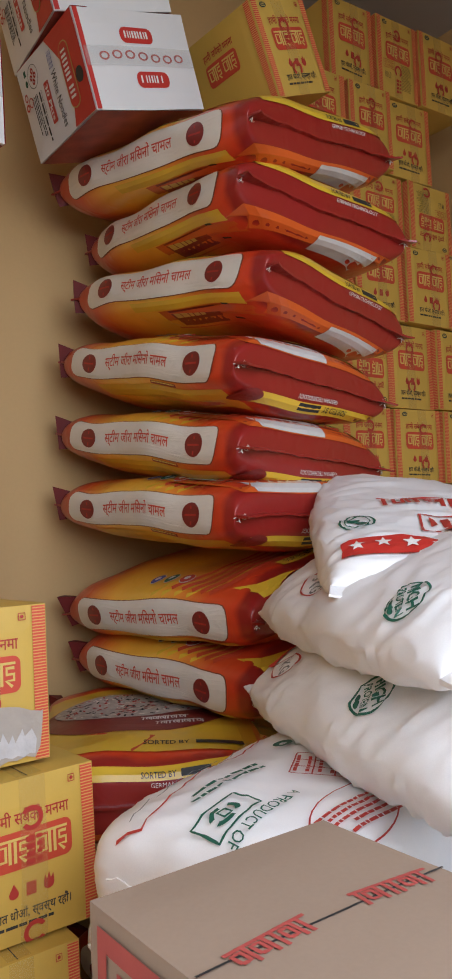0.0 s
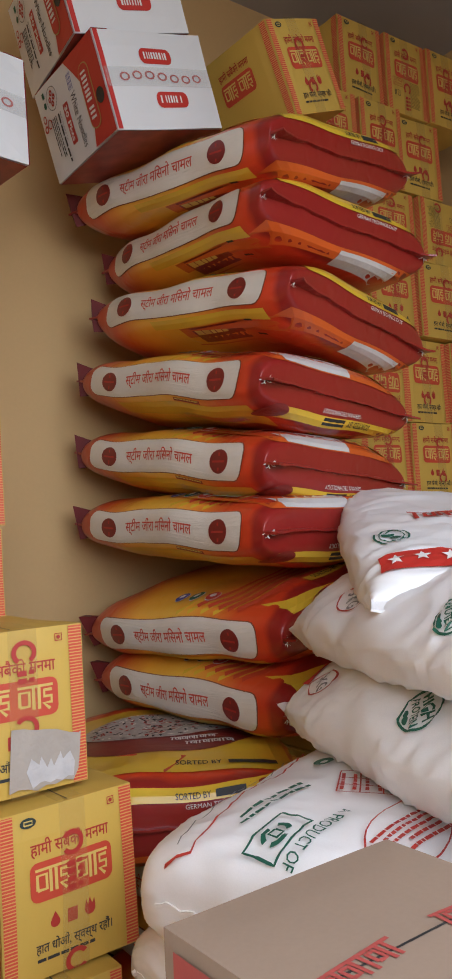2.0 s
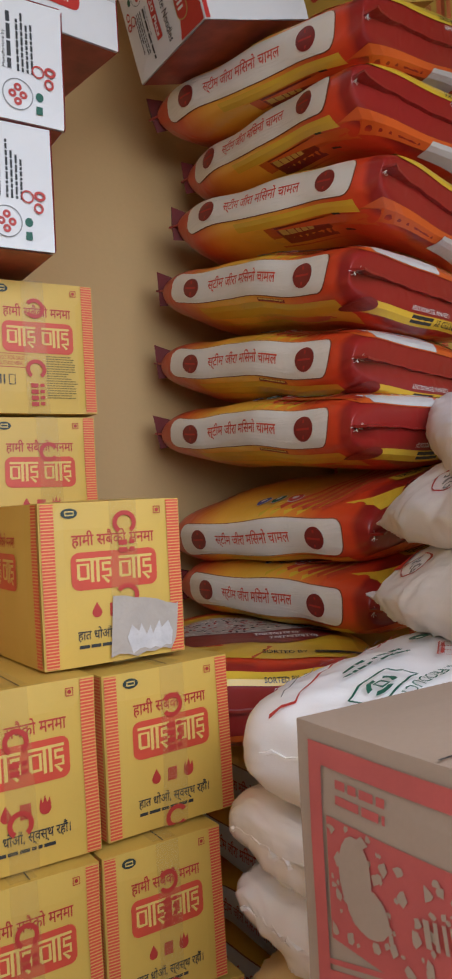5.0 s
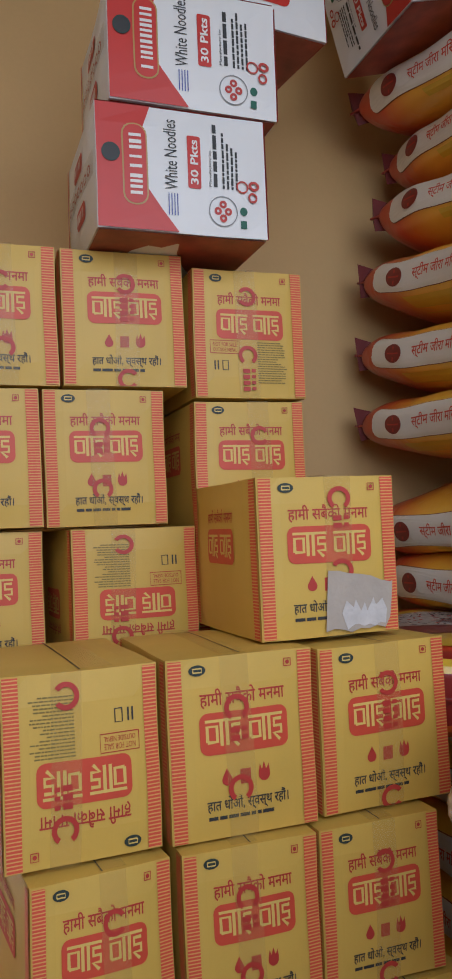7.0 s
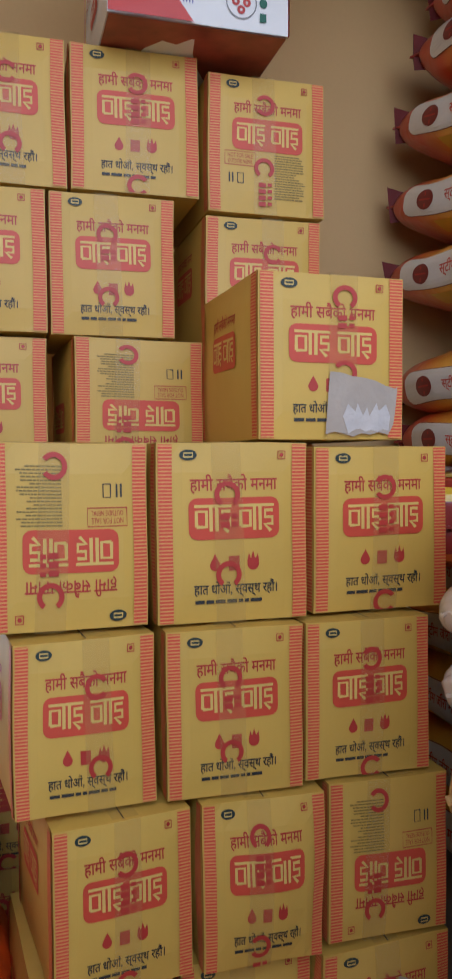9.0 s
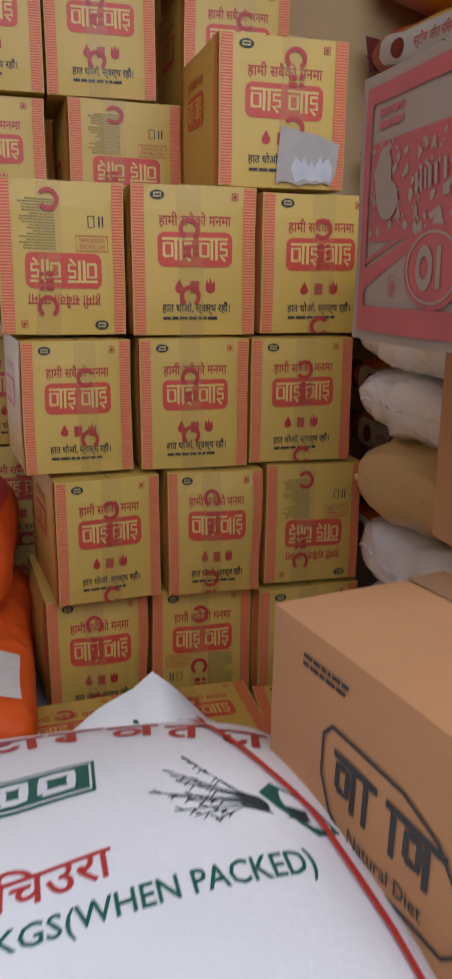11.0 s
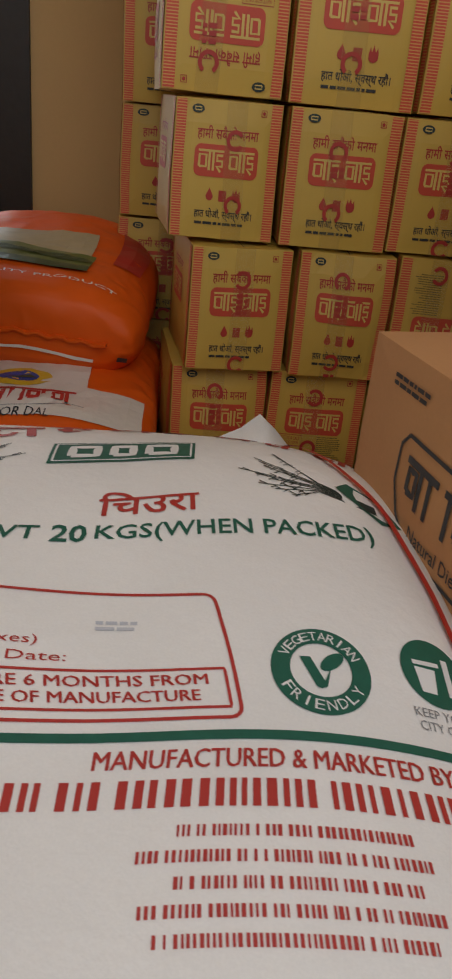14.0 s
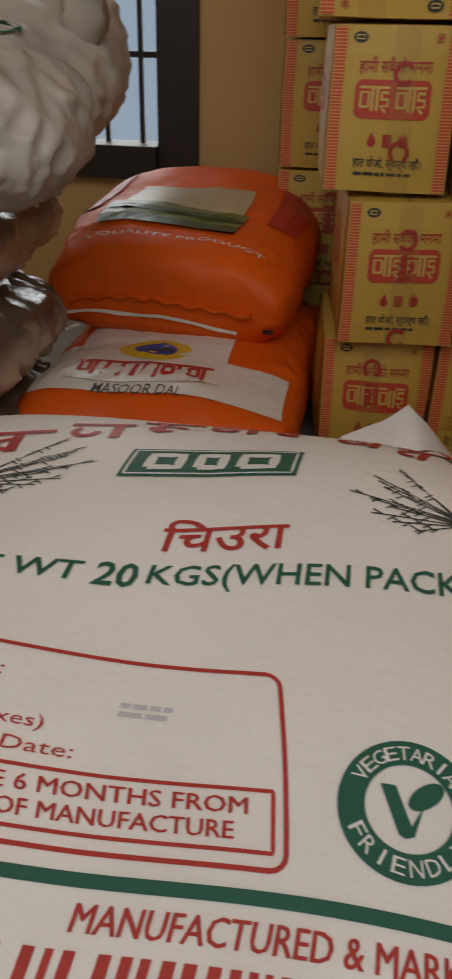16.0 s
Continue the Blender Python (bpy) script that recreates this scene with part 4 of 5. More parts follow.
def web_sack():
    """The sack with the green web line, lying on top of the film sacks."""
    rng = random.Random(7)
    root, sk = plain_sack("flour_sack", "white woven sack with green logo and red frames", 0.50, 0.84, 0.25, 47, WOVEN, (1.165, 1.07, 1.092, 0, 0, -71), "", (0.003, 0.0), n=2.8, p=3.8, amp=0.012, freq=6, pinch=0.05, corner=9, wrinkle=0.004)
    put = lambda nm, sh, mat, lift=0.0070: sk.put(nm, "top", sh, mat, root, "", lift)
    put("red_frame", s_curve([(-0.155, -0.412), (-0.114, -0.398), (-0.122, -0.30), (-0.135, -0.20), (-0.150, -0.08), (-0.165, 0.03)], 0.004), RED_INK)
    put("grey_frame", s_curve([(-0.150, -0.385), (-0.160, -0.28), (-0.168, -0.18), (-0.180, -0.06), (-0.185, 0.0)], 0.0025), GREY_INK)
    put("small_print", s_move(blots(rng, -0.11, -0.016, 0.11, 0.016, 0.007, 0.010), -0.066, -0.285, 258), GREEN_INK)
    put("logo_frame", s_move(s_frame(-0.046, -0.030, 0.046, 0.030, 0.004), 0.009, -0.345, 262), GREEN_INK)
    put("logo_ring", s_move(s_join(s_ellipse(0, 0, 0.027, 0.021, 28, 1, 0.66, 20, 100), s_ellipse(0, 0, 0.027, 0.021, 28, 1, 0.66, 140, 220), s_ellipse(0, 0, 0.027, 0.021, 28, 1, 0.66, 260, 340), s_frame(-0.008, -0.008, 0.008, 0.008, 0.004, 1)), 0.009, -0.345, 262), GREEN_INK)
    put("lettering", s_move(s_text("A PRODUCT OF", -0.072, -0.009, 0.072, 0.011, 0.004), 0.062, -0.325, 262), GREEN_INK)
    put("badge", s_ellipse(-0.087, -0.039, 0.021, 0.017, 24, 1, 0.4), GREEN_INK)
    put("badge", s_ellipse(-0.070, 0.012, 0.019, 0.015, 24, 1, 0.7), GREY_INK)
    put("red_frame", s_move(s_join(*[s_curve([(-0.054 + 0.036 * i, -0.055), (-0.054 + 0.036 * i, 0.055)], 0.0025) for i in range(4)], *[s_curve([(-0.054, -0.055 + 0.0366 * i), (0.054, -0.055 + 0.0366 * i)], 0.0025) for i in range(4)]), 0.050, -0.120, 20), RED_INK)
    put("small_print", s_move(blots(rng, -0.045, -0.05, 0.045, 0.05, 0.006, 0.014), 0.050, -0.120, 110), RED_INK)
    put("red_frame", s_move(s_ellipse(0, 0, 0.050, 0.115, 30, 1, 0.96), 0.165, -0.245, 4), RED_INK)
    put("small_print", s_move(blots(rng, -0.08, -0.030, 0.08, 0.030, 0.005, 0.006), 0.165, -0.245, 264), RED_INK)
    put("red_corner", s_rect(0.13, 0.06, 0.17, 0.11, 4, 4), RED_CARD)
    return root


web_sack()
for i, (z, mat, dx, T) in enumerate(((0.892, FILM, 0.0, 0.155), (0.758, FILM, 0.01, 0.155), (0.600, CREAM_FILM, 0.01, 0.205), (0.432, FILM, 0.02, 0.17), (0.290, FILM, 0.02, 0.16), (0.160, FILM, 0.0, 0.15))):
    plain_sack("film_sack", "cream plastic film sack in the stack" if mat is CREAM_FILM else "shiny white plastic film sack in the stack", 0.50, 0.82, T, 60 + i, mat, (1.165 + dx, 1.09, z + 0.03, 0, 0, 92 + 3 * (i % 3 - 1)), "film sacks", (0.001, 0.0), n=2.8, p=3.6, amp=0.016, freq=7, pinch=0.06, corner=6.5, wrinkle=0.008)


def beaten_rice_sack():
    """The large lettered sack close to the camera."""
    rng = random.Random(4)
    CX, CY = 0.02, 0.20
    root = thing("beaten_rice_sack", "white woven sack with green and red lettering on top", "sack")
    sk = SackSkin(0.77, 1.2, 0.24, 71, n=3.0, p=2.4, amp=0.010, freq=4, pinch=0.10, sag=0.24)
    sk.body("body", FLAT_WOVEN, root, 120, 96)
    sk.seam("stitched_hem", FLAT_WOVEN, root, -1)
    sk.seam("stitched_hem", FLAT_WOVEN, root, 1)
    place(root, CX, CY, 0.396, 9, 0, 0)

    def put(name, shape, mat, lift=0.0013):
        out = []
        for x, y in shape[0]:
            k = min(1.0, max(0.0, (y - 0.17) / 0.13))
            out.append((x - CX, y + (0.045 + 0.195 * k) * (x - 0.04) * (1 if x > 0.04 else 0.5) - CY))
        return sk.put(name, "top", (out, shape[1]), mat, root, "", lift)
    skew = lambda sh: ([(x + (0.171 - y) * 0.16, y) for x, y in sh[0]], sh[1])
    put("logo_panel", s_rect(-0.045, 0.396, 0.122, 0.458, 12, 4), GREEN_INK)
    put("logo_line", s_frame(-0.040, 0.401, 0.117, 0.453, 0.0025), WHITE_INK, 0.0019)
    for x0, x1 in ((-0.026, 0.012), (0.021, 0.053), (0.062, 0.102)):
        put("logo_shape", s_frame(x0 + 0.005, 0.414, x1 - 0.005, 0.441, 0.010, 3), WHITE_INK, 0.0019)
    put("lettering", s_text("िचउरा", 0.020, 0.284, 0.126, 0.326, 0.012), RED_INK)
    put("lettering", s_text("NET WT", -0.156, 0.244, -0.030, 0.267, 0.012), GREEN_INK)
    put("lettering", s_text("20", -0.019, 0.241, 0.0145, 0.269, 0.020), GREEN_INK)
    put("lettering", s_text("KGS(WHEN PACKED)", 0.022, 0.241, 0.317, 0.269, 0.012), GREEN_INK)
    # batch frame
    put("red_frame", skew(s_round_frame(-0.26, 0.031, 0.134, 0.170, 0.010, 0.0032)), RED_INK)
    put("red_frame", skew(s_frame(-0.25, 0.041, 0.126, 0.080, 0.0026, 22)), RED_INK)
    put("lettering", skew(s_text("BEST BEFORE 6 MONTHS FROM", -0.137, 0.0635, 0.110, 0.0745)), RED_INK)
    put("lettering", skew(s_text("BEST BEFORE 6 MONTHS FROM", -0.1364, 0.0635, 0.1106, 0.0745)), RED_INK, 0.0016)
    put("lettering", skew(s_text("THE DATE OF MANUFACTURE", -0.1164, 0.0475, 0.1026, 0.0585)), RED_INK, 0.0016)
    put("lettering", skew(s_text("THE DATE OF MANUFACTURE", -0.117, 0.0475, 0.102, 0.0585)), RED_INK)
    put("lettering", s_text("Batch No. :", -0.16, 0.142, -0.048, 0.154), RED_INK)
    put("lettering", s_text("M. R. P. :", -0.16, 0.124, -0.061, 0.135), RED_INK)
    put("lettering", s_text("(Inclusive of Taxes)", -0.16, 0.104, -0.008, 0.117), RED_INK)
    put("lettering", s_text("Manufacturing Date:", -0.16, 0.086, 0.016, 0.099), RED_INK)
    put("small_print", blots(rng, 0.035, 0.118, 0.078, 0.136, 0.004, 0.003), PALE_GREY_INK)
    # round badges
    vx, vy = 0.227, 0.082
    put("badge", s_ellipse(vx, vy, 0.046, 0.046, 44, 3, 0.62), GREEN_INK)
    for word, a0, a1, rad, flip in (("VEGETARIAN", 152, 28, 0.0315, 1), ("FRIENDLY", 212, 328, 0.0420, -1)):
        for i, ch in enumerate(word):
            a = a0 + (a1 - a0) * i / (len(word) - 1)
            glyph = s_text(ch, -0.0042 if ch != "I" else -0.0010, 0.0, 0.0042 if ch != "I" else 0.0010, 0.0100)
            put("lettering", s_move(glyph, vx + rad * math.cos(radians(a)), vy + rad * math.sin(radians(a)), a - 90 if flip > 0 else a + 90), WHITE_INK, 0.0019)
    put("leaf_mark", s_join(s_poly([(vx - 0.019, vy + 0.013), (vx - 0.009, vy + 0.013), (vx + 0.002, vy - 0.012), (vx - 0.002, vy - 0.020), (vx - 0.006, vy - 0.018)]), s_poly([(vx - 0.002, vy - 0.020), (vx + 0.003, vy - 0.010), (vx + 0.010, vy + 0.004), (vx + 0.004, vy - 0.018)]),
                           s_move(s_ellipse(0, 0, 0.014, 0.007, 18, 1), vx + 0.011, vy + 0.009, 40)), GREEN_INK)
    kx, ky = 0.337, 0.101
    put("badge", s_ellipse(kx, ky, 0.032, 0.038, 36, 3), GREEN_INK)
    put("bin_mark", s_poly([(kx - 0.016, ky - 0.025), (kx - 0.002, ky - 0.025), (kx + 0.001, ky + 0.002), (kx - 0.019, ky + 0.002)]), WHITE_INK, 0.0019)
    put("bin_mark", s_line([(kx - 0.020, ky + 0.007), (kx + 0.006, ky + 0.009)], 0.005), WHITE_INK, 0.0019)
    put("bin_mark", s_line([(kx + 0.013, ky + 0.018), (kx + 0.013, ky - 0.024)], 0.006), WHITE_INK, 0.0019)
    put("lettering", s_text("KEEP YOUR", kx - 0.028, 0.050, kx + 0.028, 0.059), GREY_INK)
    put("lettering", s_text("CITY CLEAN", kx - 0.026, 0.037, kx + 0.030, 0.046), GREY_INK)
    put("green_line", s_rect(-0.33, 0.011, 0.385, 0.0195, 40, 1), GREEN_INK)
    for k in range(2):
        put("lettering", s_text("MANUFACTURED & MARKETED BY:", 0.047 + 0.0007 * k, -0.013, 0.330 + 0.0007 * k, 0.0030), RED_INK, 0.0013 + 0.0003 * k)
    put("brand_lettering", blocky(rng, -0.010, -0.044, 0.372, -0.022), RED_INK)
    for y, x0, x1 in ((-0.066, 0.112, 0.280), (-0.084, 0.086, 0.290), (-0.102, 0.112, 0.275), (-0.120, 0.090, 0.290), (-0.138, 0.100, 0.280)):
        put("small_print", blocky(rng, x0, y, x1, y + 0.0085), RED_INK)
    put("drawing", s_ellipse(-0.062, -0.030, 0.019, 0.014, 24, 2), RED_INK)
    put("drawing", s_join(s_ellipse(-0.062, -0.034, 0.030, 0.024, 24, 1, 0.78, 190, 350), s_ellipse(-0.084, -0.016, 0.008, 0.006, 12, 1), s_ellipse(-0.038, -0.022, 0.008, 0.008, 12, 1)), GREEN_INK)
    put("brand_lettering", blocky(rng, -0.105, -0.080, -0.02, -0.066), RED_INK)
    put("logo_panel", s_rect(-0.115, -0.104, 0.0, -0.090, 6, 1), GREEN_INK)
    # red brand strokes along the far end
    for i in range(9):
        u = i / 8
        x, y, a = -0.235 + 0.55 * u, 0.425 + 0.045 * u + 0.115 * math.sin(math.pi * u), 34 * (0.5 - u)
        k = rng.random()
        put("brand_shape", s_move(s_join(s_rect(-0.033, 0.026, 0.034, 0.038, 4, 1), s_ellipse(-0.014 + 0.012 * k, 0.0 - 0.006 * k, 0.015 + 0.007 * k, 0.022 - 0.005 * k, 18, 1, 0.5, 60 * (i % 3), 360 - 70 * (i % 2)), s_rect(0.012 - 0.03 * (i % 2) * k, -0.026, 0.023 - 0.03 * (i % 2) * k, 0.026, 1, 3)), x, y, a), RED_INK)
    # grain sheaves on both sides
    for side, bx, by in ((1, 0.338, 0.290), (-1, -0.235, 0.345)):
        stalks = []
        for i in range(11):
            k = -1 + 0.2 * i
            end = (bx - side * (0.140 - 0.035 * abs(k) + 0.012 * (i % 3)), by + 0.082 + 0.060 * k)
            mid = (bx - side * 0.070, by + 0.046 + 0.012 * k)
            stalks.append(s_line([(bx - side * 0.004, by + 0.008 + 0.006 * k), mid, end], 0.0016))
            for j in range(4):
                t = 0.35 + 0.17 * j
                px, py = mid[0] + (end[0] - mid[0]) * t, mid[1] + (end[1] - mid[1]) * t
                stalks.append(s_line([(px, py), (px - side * 0.008, py + 0.007 * (1 if j % 2 else -1))], 0.0016))
        put("drawing", s_join(*stalks), BLACK_GREEN_INK)
        put("drawing", s_poly([(bx - side * 0.002, by - 0.012), (bx + side * 0.026, by - 0.010), (bx + side * 0.006, by + 0.030), (bx - side * 0.030, by + 0.066), (bx - side * 0.048, by + 0.052), (bx - side * 0.034, by + 0.026)]), GREEN_INK)
    put("red_edge", s_curve([(0.255, 0.62), (0.285, 0.50), (0.315, 0.38), (0.346, 0.29), (0.364, 0.20), (0.374, 0.12), (0.378, 0.02), (0.374, -0.10), (0.364, -0.22)], 0.008), RED_CARD, 0.005)
    # peaked corner of the far hem, folded up
    back = root.matrix_basis.inverted()
    v, f, n = [], [], 12
    for i in range(n + 1):
        u = i / n
        x = 0.115 + 0.35 * u
        rise = 0.112 * max(0.0, 1 - abs(u - 0.42) / 0.42) ** 1.4 + 0.010 * math.sin(9 * u) ** 2
        for k in range(4):
            t = k / 3
            v.append(back @ Vector((x - 0.015 * t, 0.735 + 0.085 * t + 0.010 * math.sin(3 * u * math.pi), 0.335 + 0.012 * (1 - t) - 0.05 * u * u + rise * t ** 1.3)))
            v.append(v[-1] + Vector((0.0, 0.004, -0.003)))
    for i in range(n):
        for k in range(3):
            a, b = 8 * i + 2 * k, 8 * i + 8 + 2 * k
            f += [(a, b, b + 2, a + 2), (a + 1, a + 3, b + 3, b + 1)]
        f.append((8 * i + 6, 8 * i + 14, 8 * i + 15, 8 * i + 7))
    add("hem_corner", v, f, FLAT_WOVEN, root, smooth=True)
    # print on the folded corner
    on_fold = lambda x, t: back @ Vector((x - 0.015 * t, 0.731 + 0.085 * t + 0.010 * math.sin(3 * (x - 0.115) / 0.35 * math.pi), 0.339 + 0.012 * (1 - t) - 0.05 * ((x - 0.115) / 0.35) ** 2 + 0.112 * max(0.0, 1 - abs((x - 0.115) / 0.35 - 0.42) / 0.42) ** 1.4 * t ** 1.3))
    sh = blots(rng, 0.22, 0.42, 0.32, 0.62, 0.06, 0.03)
    tagged(add("small_print", [on_fold(x, t) for x, t in sh[0]], sh[1], GREEN_INK, root), kind="stuff")
    sh = s_line([(0.33, 0.85), (0.35, 0.5), (0.385, 0.1)], 0.012)
    add("red_edge", [on_fold(x, t) for x, t in sh[0]], sh[1], RED_CARD, root)
    return root


beaten_rice_sack()
plain_sack("beaten_rice_sack", "white woven sack lying under the lettered one", 0.74, 1.14, 0.19, 72, WOVEN, (0.02, 0.17, 0.172, 0, 0, 0), n=3.0, p=3.4)


def lentil_sack(seed, at, picture, L):
    rng = random.Random(seed)
    root, sk = plain_sack("lentil_sack", "orange plastic lentil sack with a landscape picture" if picture else "orange and white lentil sack with a round yellow badge", 0.54, L, 0.24, seed, ORANGE, at, "orange lentil sacks", (0.012, 0.01), n=2.7 if picture else 3.6, p=4.0, amp=0.016, freq=5, pinch=0.03, corner=16, wrinkle=0.004)
    put = lambda nm, side, sh, mat, lift=0.0018: sk.put(nm, side, sh, mat, root, "", lift + 0.002)
    if picture:
        put("sky_panel", "top", s_rect(-0.145, -0.085, 0.110, 0.07, 8, 6), HAZY_PRINT)
        put("landscape_field", "top", s_rect(-0.170, -0.215, 0.125, -0.08, 8, 5), PASTURE, 0.003)
        for i in range(3):
            put("landscape_hill", "top", s_ellipse(-0.095 + 0.075 * i, -0.135, 0.07, 0.020 - 0.005 * (i % 2), 20, 2), DARK_PASTURE, 0.004 + 0.0004 * i)
        put("landscape_hedge", "top", s_rect(-0.170, -0.218, 0.125, -0.182, 10, 1), DARK_PASTURE, 0.0045)
        put("lettering", "top", s_text("A QUALITY PRODUCT", -0.20, -0.268, 0.20, -0.256, 0.004), STRIP)
        put("white_seam", "end", s_line([(-0.20 + 0.04 * i, -0.036 + 0.003 * math.sin(i * 1.3)) for i in range(10)], 0.007), STRIP, 0.004)
        put("dark_tag", "end", s_rect(0.215, -0.036, 0.238, -0.024, 1, 1), DARK_INK, 0.004)
        put("side_print", "top", s_rect(-0.26, -0.10, -0.20, 0.20, 2, 8), RED_CARD)
        put("side_print", "top", s_rect(0.17, -0.10, 0.24, 0.20, 2, 8), RED_CARD)
    else:
        put("white_panel", "top", s_rect(-0.19, -0.33, 0.12, 0.02, 10, 12), STRIP)
        put("white_panel", "top", s_rect(-0.26, -0.33, -0.19, -0.14, 3, 6), STRIP)
        put("white_panel", "top", s_rect(0.12, -0.33, 0.24, -0.20, 4, 6), STRIP)
        put("round_badge", "top", s_ellipse(-0.03, -0.165, 0.075, 0.050, 30, 2), BRIGHT_YELLOW, 0.003)
        put("badge_picture", "top", s_ellipse(-0.03, -0.163, 0.045, 0.029, 24, 2), BLUE_INK, 0.004)
        put("badge_field", "top", s_poly([(-0.07, -0.173), (0.01, -0.173), (-0.005, -0.157), (-0.03, -0.165)]), DARK_PASTURE, 0.005)
        put("brand_lettering", "top", brandish(rng, -0.17, -0.285, 0.10, -0.228), RED_CARD, 0.003)
        put("lettering", "top", s_text("MASOOR DAL", -0.11, -0.335, 0.05, -0.310, 0.004), DARK_INK, 0.003)
        put("grey_curve", "top", s_line([(-0.18 + 0.03 * i, -0.298 - 0.008 * math.sin(i * 0.5)) for i in range(11)], 0.002), GREY_INK, 0.003)
    return root


HAZY_PRINT = material("tan_sky_print", (0.44, 0.35, 0.20), 0.35, vary=0.2, scale=20)
PASTURE = material("green_field_print", (0.13, 0.15, 0.035), 0.35, vary=0.45, scale=25)
DARK_PASTURE = material("dark_green_print", (0.04, 0.06, 0.02), 0.35, vary=0.4, scale=60)
lentil_sack(81, (-0.225, 1.63, 0.447, 7, 3, -2), True, 0.66)
lentil_sack(82, (-0.20, 1.40, 0.215, 2, 0, 0), False, 0.78)


def crumpled_sack():
    root, sk = plain_sack("crumpled_sack", "crumpled white plastic sack with green round marks", 0.56, 0.62, 0.24, 91, CRUMPLE, (-0.53, 1.04, 0.83, 14, 6, 8), n=2.4, p=2.6, amp=0.034, freq=5, pinch=0.14, corner=8, wrinkle=0.013)
    for x, y in ((0.05, -0.16), (0.14, -0.10), (-0.05, -0.22)):
        sk.put("badge", "top", s_join(s_ellipse(x, y, 0.026, 0.026, 24, 1, 0.82), s_ellipse(x, y, 0.013, 0.007, 14, 1)), GREEN_INK, root, "", 0.006)
    sk.put("red_stroke", "top", s_join(s_ellipse(-0.02, -0.12, 0.03, 0.04, 20, 1, 0.7), s_rect(0.0, -0.16, 0.012, -0.08, 1, 3)), RED_INK, root)
    v, f = [], []
    for i in range(9):
        for j in range(8):
            a = 2 * math.pi * j / 8
            r = 0.014 + 0.018 * math.sin(math.pi * min(1, i / 7)) * (1 + 0.4 * math.sin(3 * a + i))
            v.append(sk.at(0.22 + 0.006 * i + r * math.cos(a), 0.02, 0.05 + 0.019 * i) + Vector((0, r * math.sin(a), 0)))
    for i in range(8):
        for j in range(8):
            f.append((8 * i + j, 8 * i + (j + 1) % 8, 8 * i + 8 + (j + 1) % 8, 8 * i + 8 + j))
    f.append(tuple(64 + j for j in range(8)))
    add("tied_tip", v, f, CRUMPLE, root, smooth=True)
    return root


CRUMPLE = material("grubby_white_plastic", (0.42, 0.37, 0.31), 0.4, vary=0.45, scale=7, bump=1.0, bump_scale=14, crease=True)
WRAP = striped_ramp("brown_film_with_cream", 2, [(0.0, (0.13, 0.09, 0.065)), (0.42, (0.13, 0.09, 0.065)), (0.47, (0.45, 0.36, 0.27)), (0.56, (0.45, 0.36, 0.27)), (0.6, (0.16, 0.11, 0.08)), (1.0, (0.16, 0.11, 0.08))], 0.25, 0.12, 8.0, 0.6)
crumpled_sack()
for i in range(3):
    root, sk = plain_sack("wrapped_sack", "brownish sack in dusty clear film beside the window", 0.5, 0.7, 0.2, 92 + i, WRAP, (-0.69 + 0.01 * i, 1.02, 0.575 - 0.185 * i, 0, 4, 0), "wrapped sacks", n=2.6, p=3.0, amp=0.02, freq=7, corner=8, wrinkle=0.016)
    sk.put("cream_oval", "right", s_ellipse(-0.22, 0.01, 0.10, 0.045, 24, 2), STRIP, root)
    sk.put("small_print", "right", blots(random.Random(i), -0.28, -0.02, -0.16, 0.03, 0.010, 0.006), MAROON, root, "", 0.003)

# ---- other cartons ----


def card_box(name, label, size, mat, m, seed=1.0):
    root = thing(name, label, "carton")
    sk = CartonSkin(*size, seed, 0.004, 0.003)
    sk.body("body", mat, root)
    root.matrix_basis = m
    return root, sk


def kraft_carton():
    w, d, h = 0.43, 0.46, 0.29
    root, sk = card_box("kraft_carton", "brown cardboard carton with a black lettered oval", (w, d, h), KRAFT, pose(0.632, 0.091, 0.385, 0, 0, 10.5), 2.0)
    rng = random.Random(6)
    put = lambda nm, side, sh, mat, lift=0.0014: sk.put(nm, side, sh, mat, root, "", lift)
    put("small_print", "left", blots(rng, 0.075, 0.245, 0.165, 0.262, 0.005, 0.004), DARK_INK)
    x0, x1, y0, y1 = 0.125, 0.340, 0.088, 0.208
    oval = [(x0 + 0.015, y1), (x1 - 0.08, y1), (x1 - 0.03, y1 - 0.015), (x1, y1 - 0.05), (x1, y0 + 0.015), (x1 - 0.015, y0), (x0 + 0.06, y0), (x0 + 0.02, y0 + 0.025), (x0, y0 + 0.06), (x0, y1 - 0.015), (x0 + 0.015, y1)]
    put("oval_outline", "left", s_line(oval, 0.005), DARK_INK)
    put("brand_lettering", "left", brandish(rng, x0 + 0.022, 0.135, x0 + 0.098, 0.188), DARK_INK)
    put("brand_lettering", "left", brandish(rng, x0 + 0.112, 0.135, x0 + 0.198, 0.188), DARK_INK)
    put("lettering", "left", s_text("Natural Diet", x0 + 0.055, 0.100, x0 + 0.172, 0.117, 0.006), DARK_INK)
    put("flap_seam", "top", s_rect(w / 2 - 0.001, 0.003, w / 2 + 0.001, d - 0.003, 1, 6), DARK_INK, 0.0008)
    put("parcel_tape", "top", s_rect(w / 2 - 0.03, 0.003, w / 2 + 0.03, d - 0.003, 2, 6), KRAFT_TAPE, 0.0018)


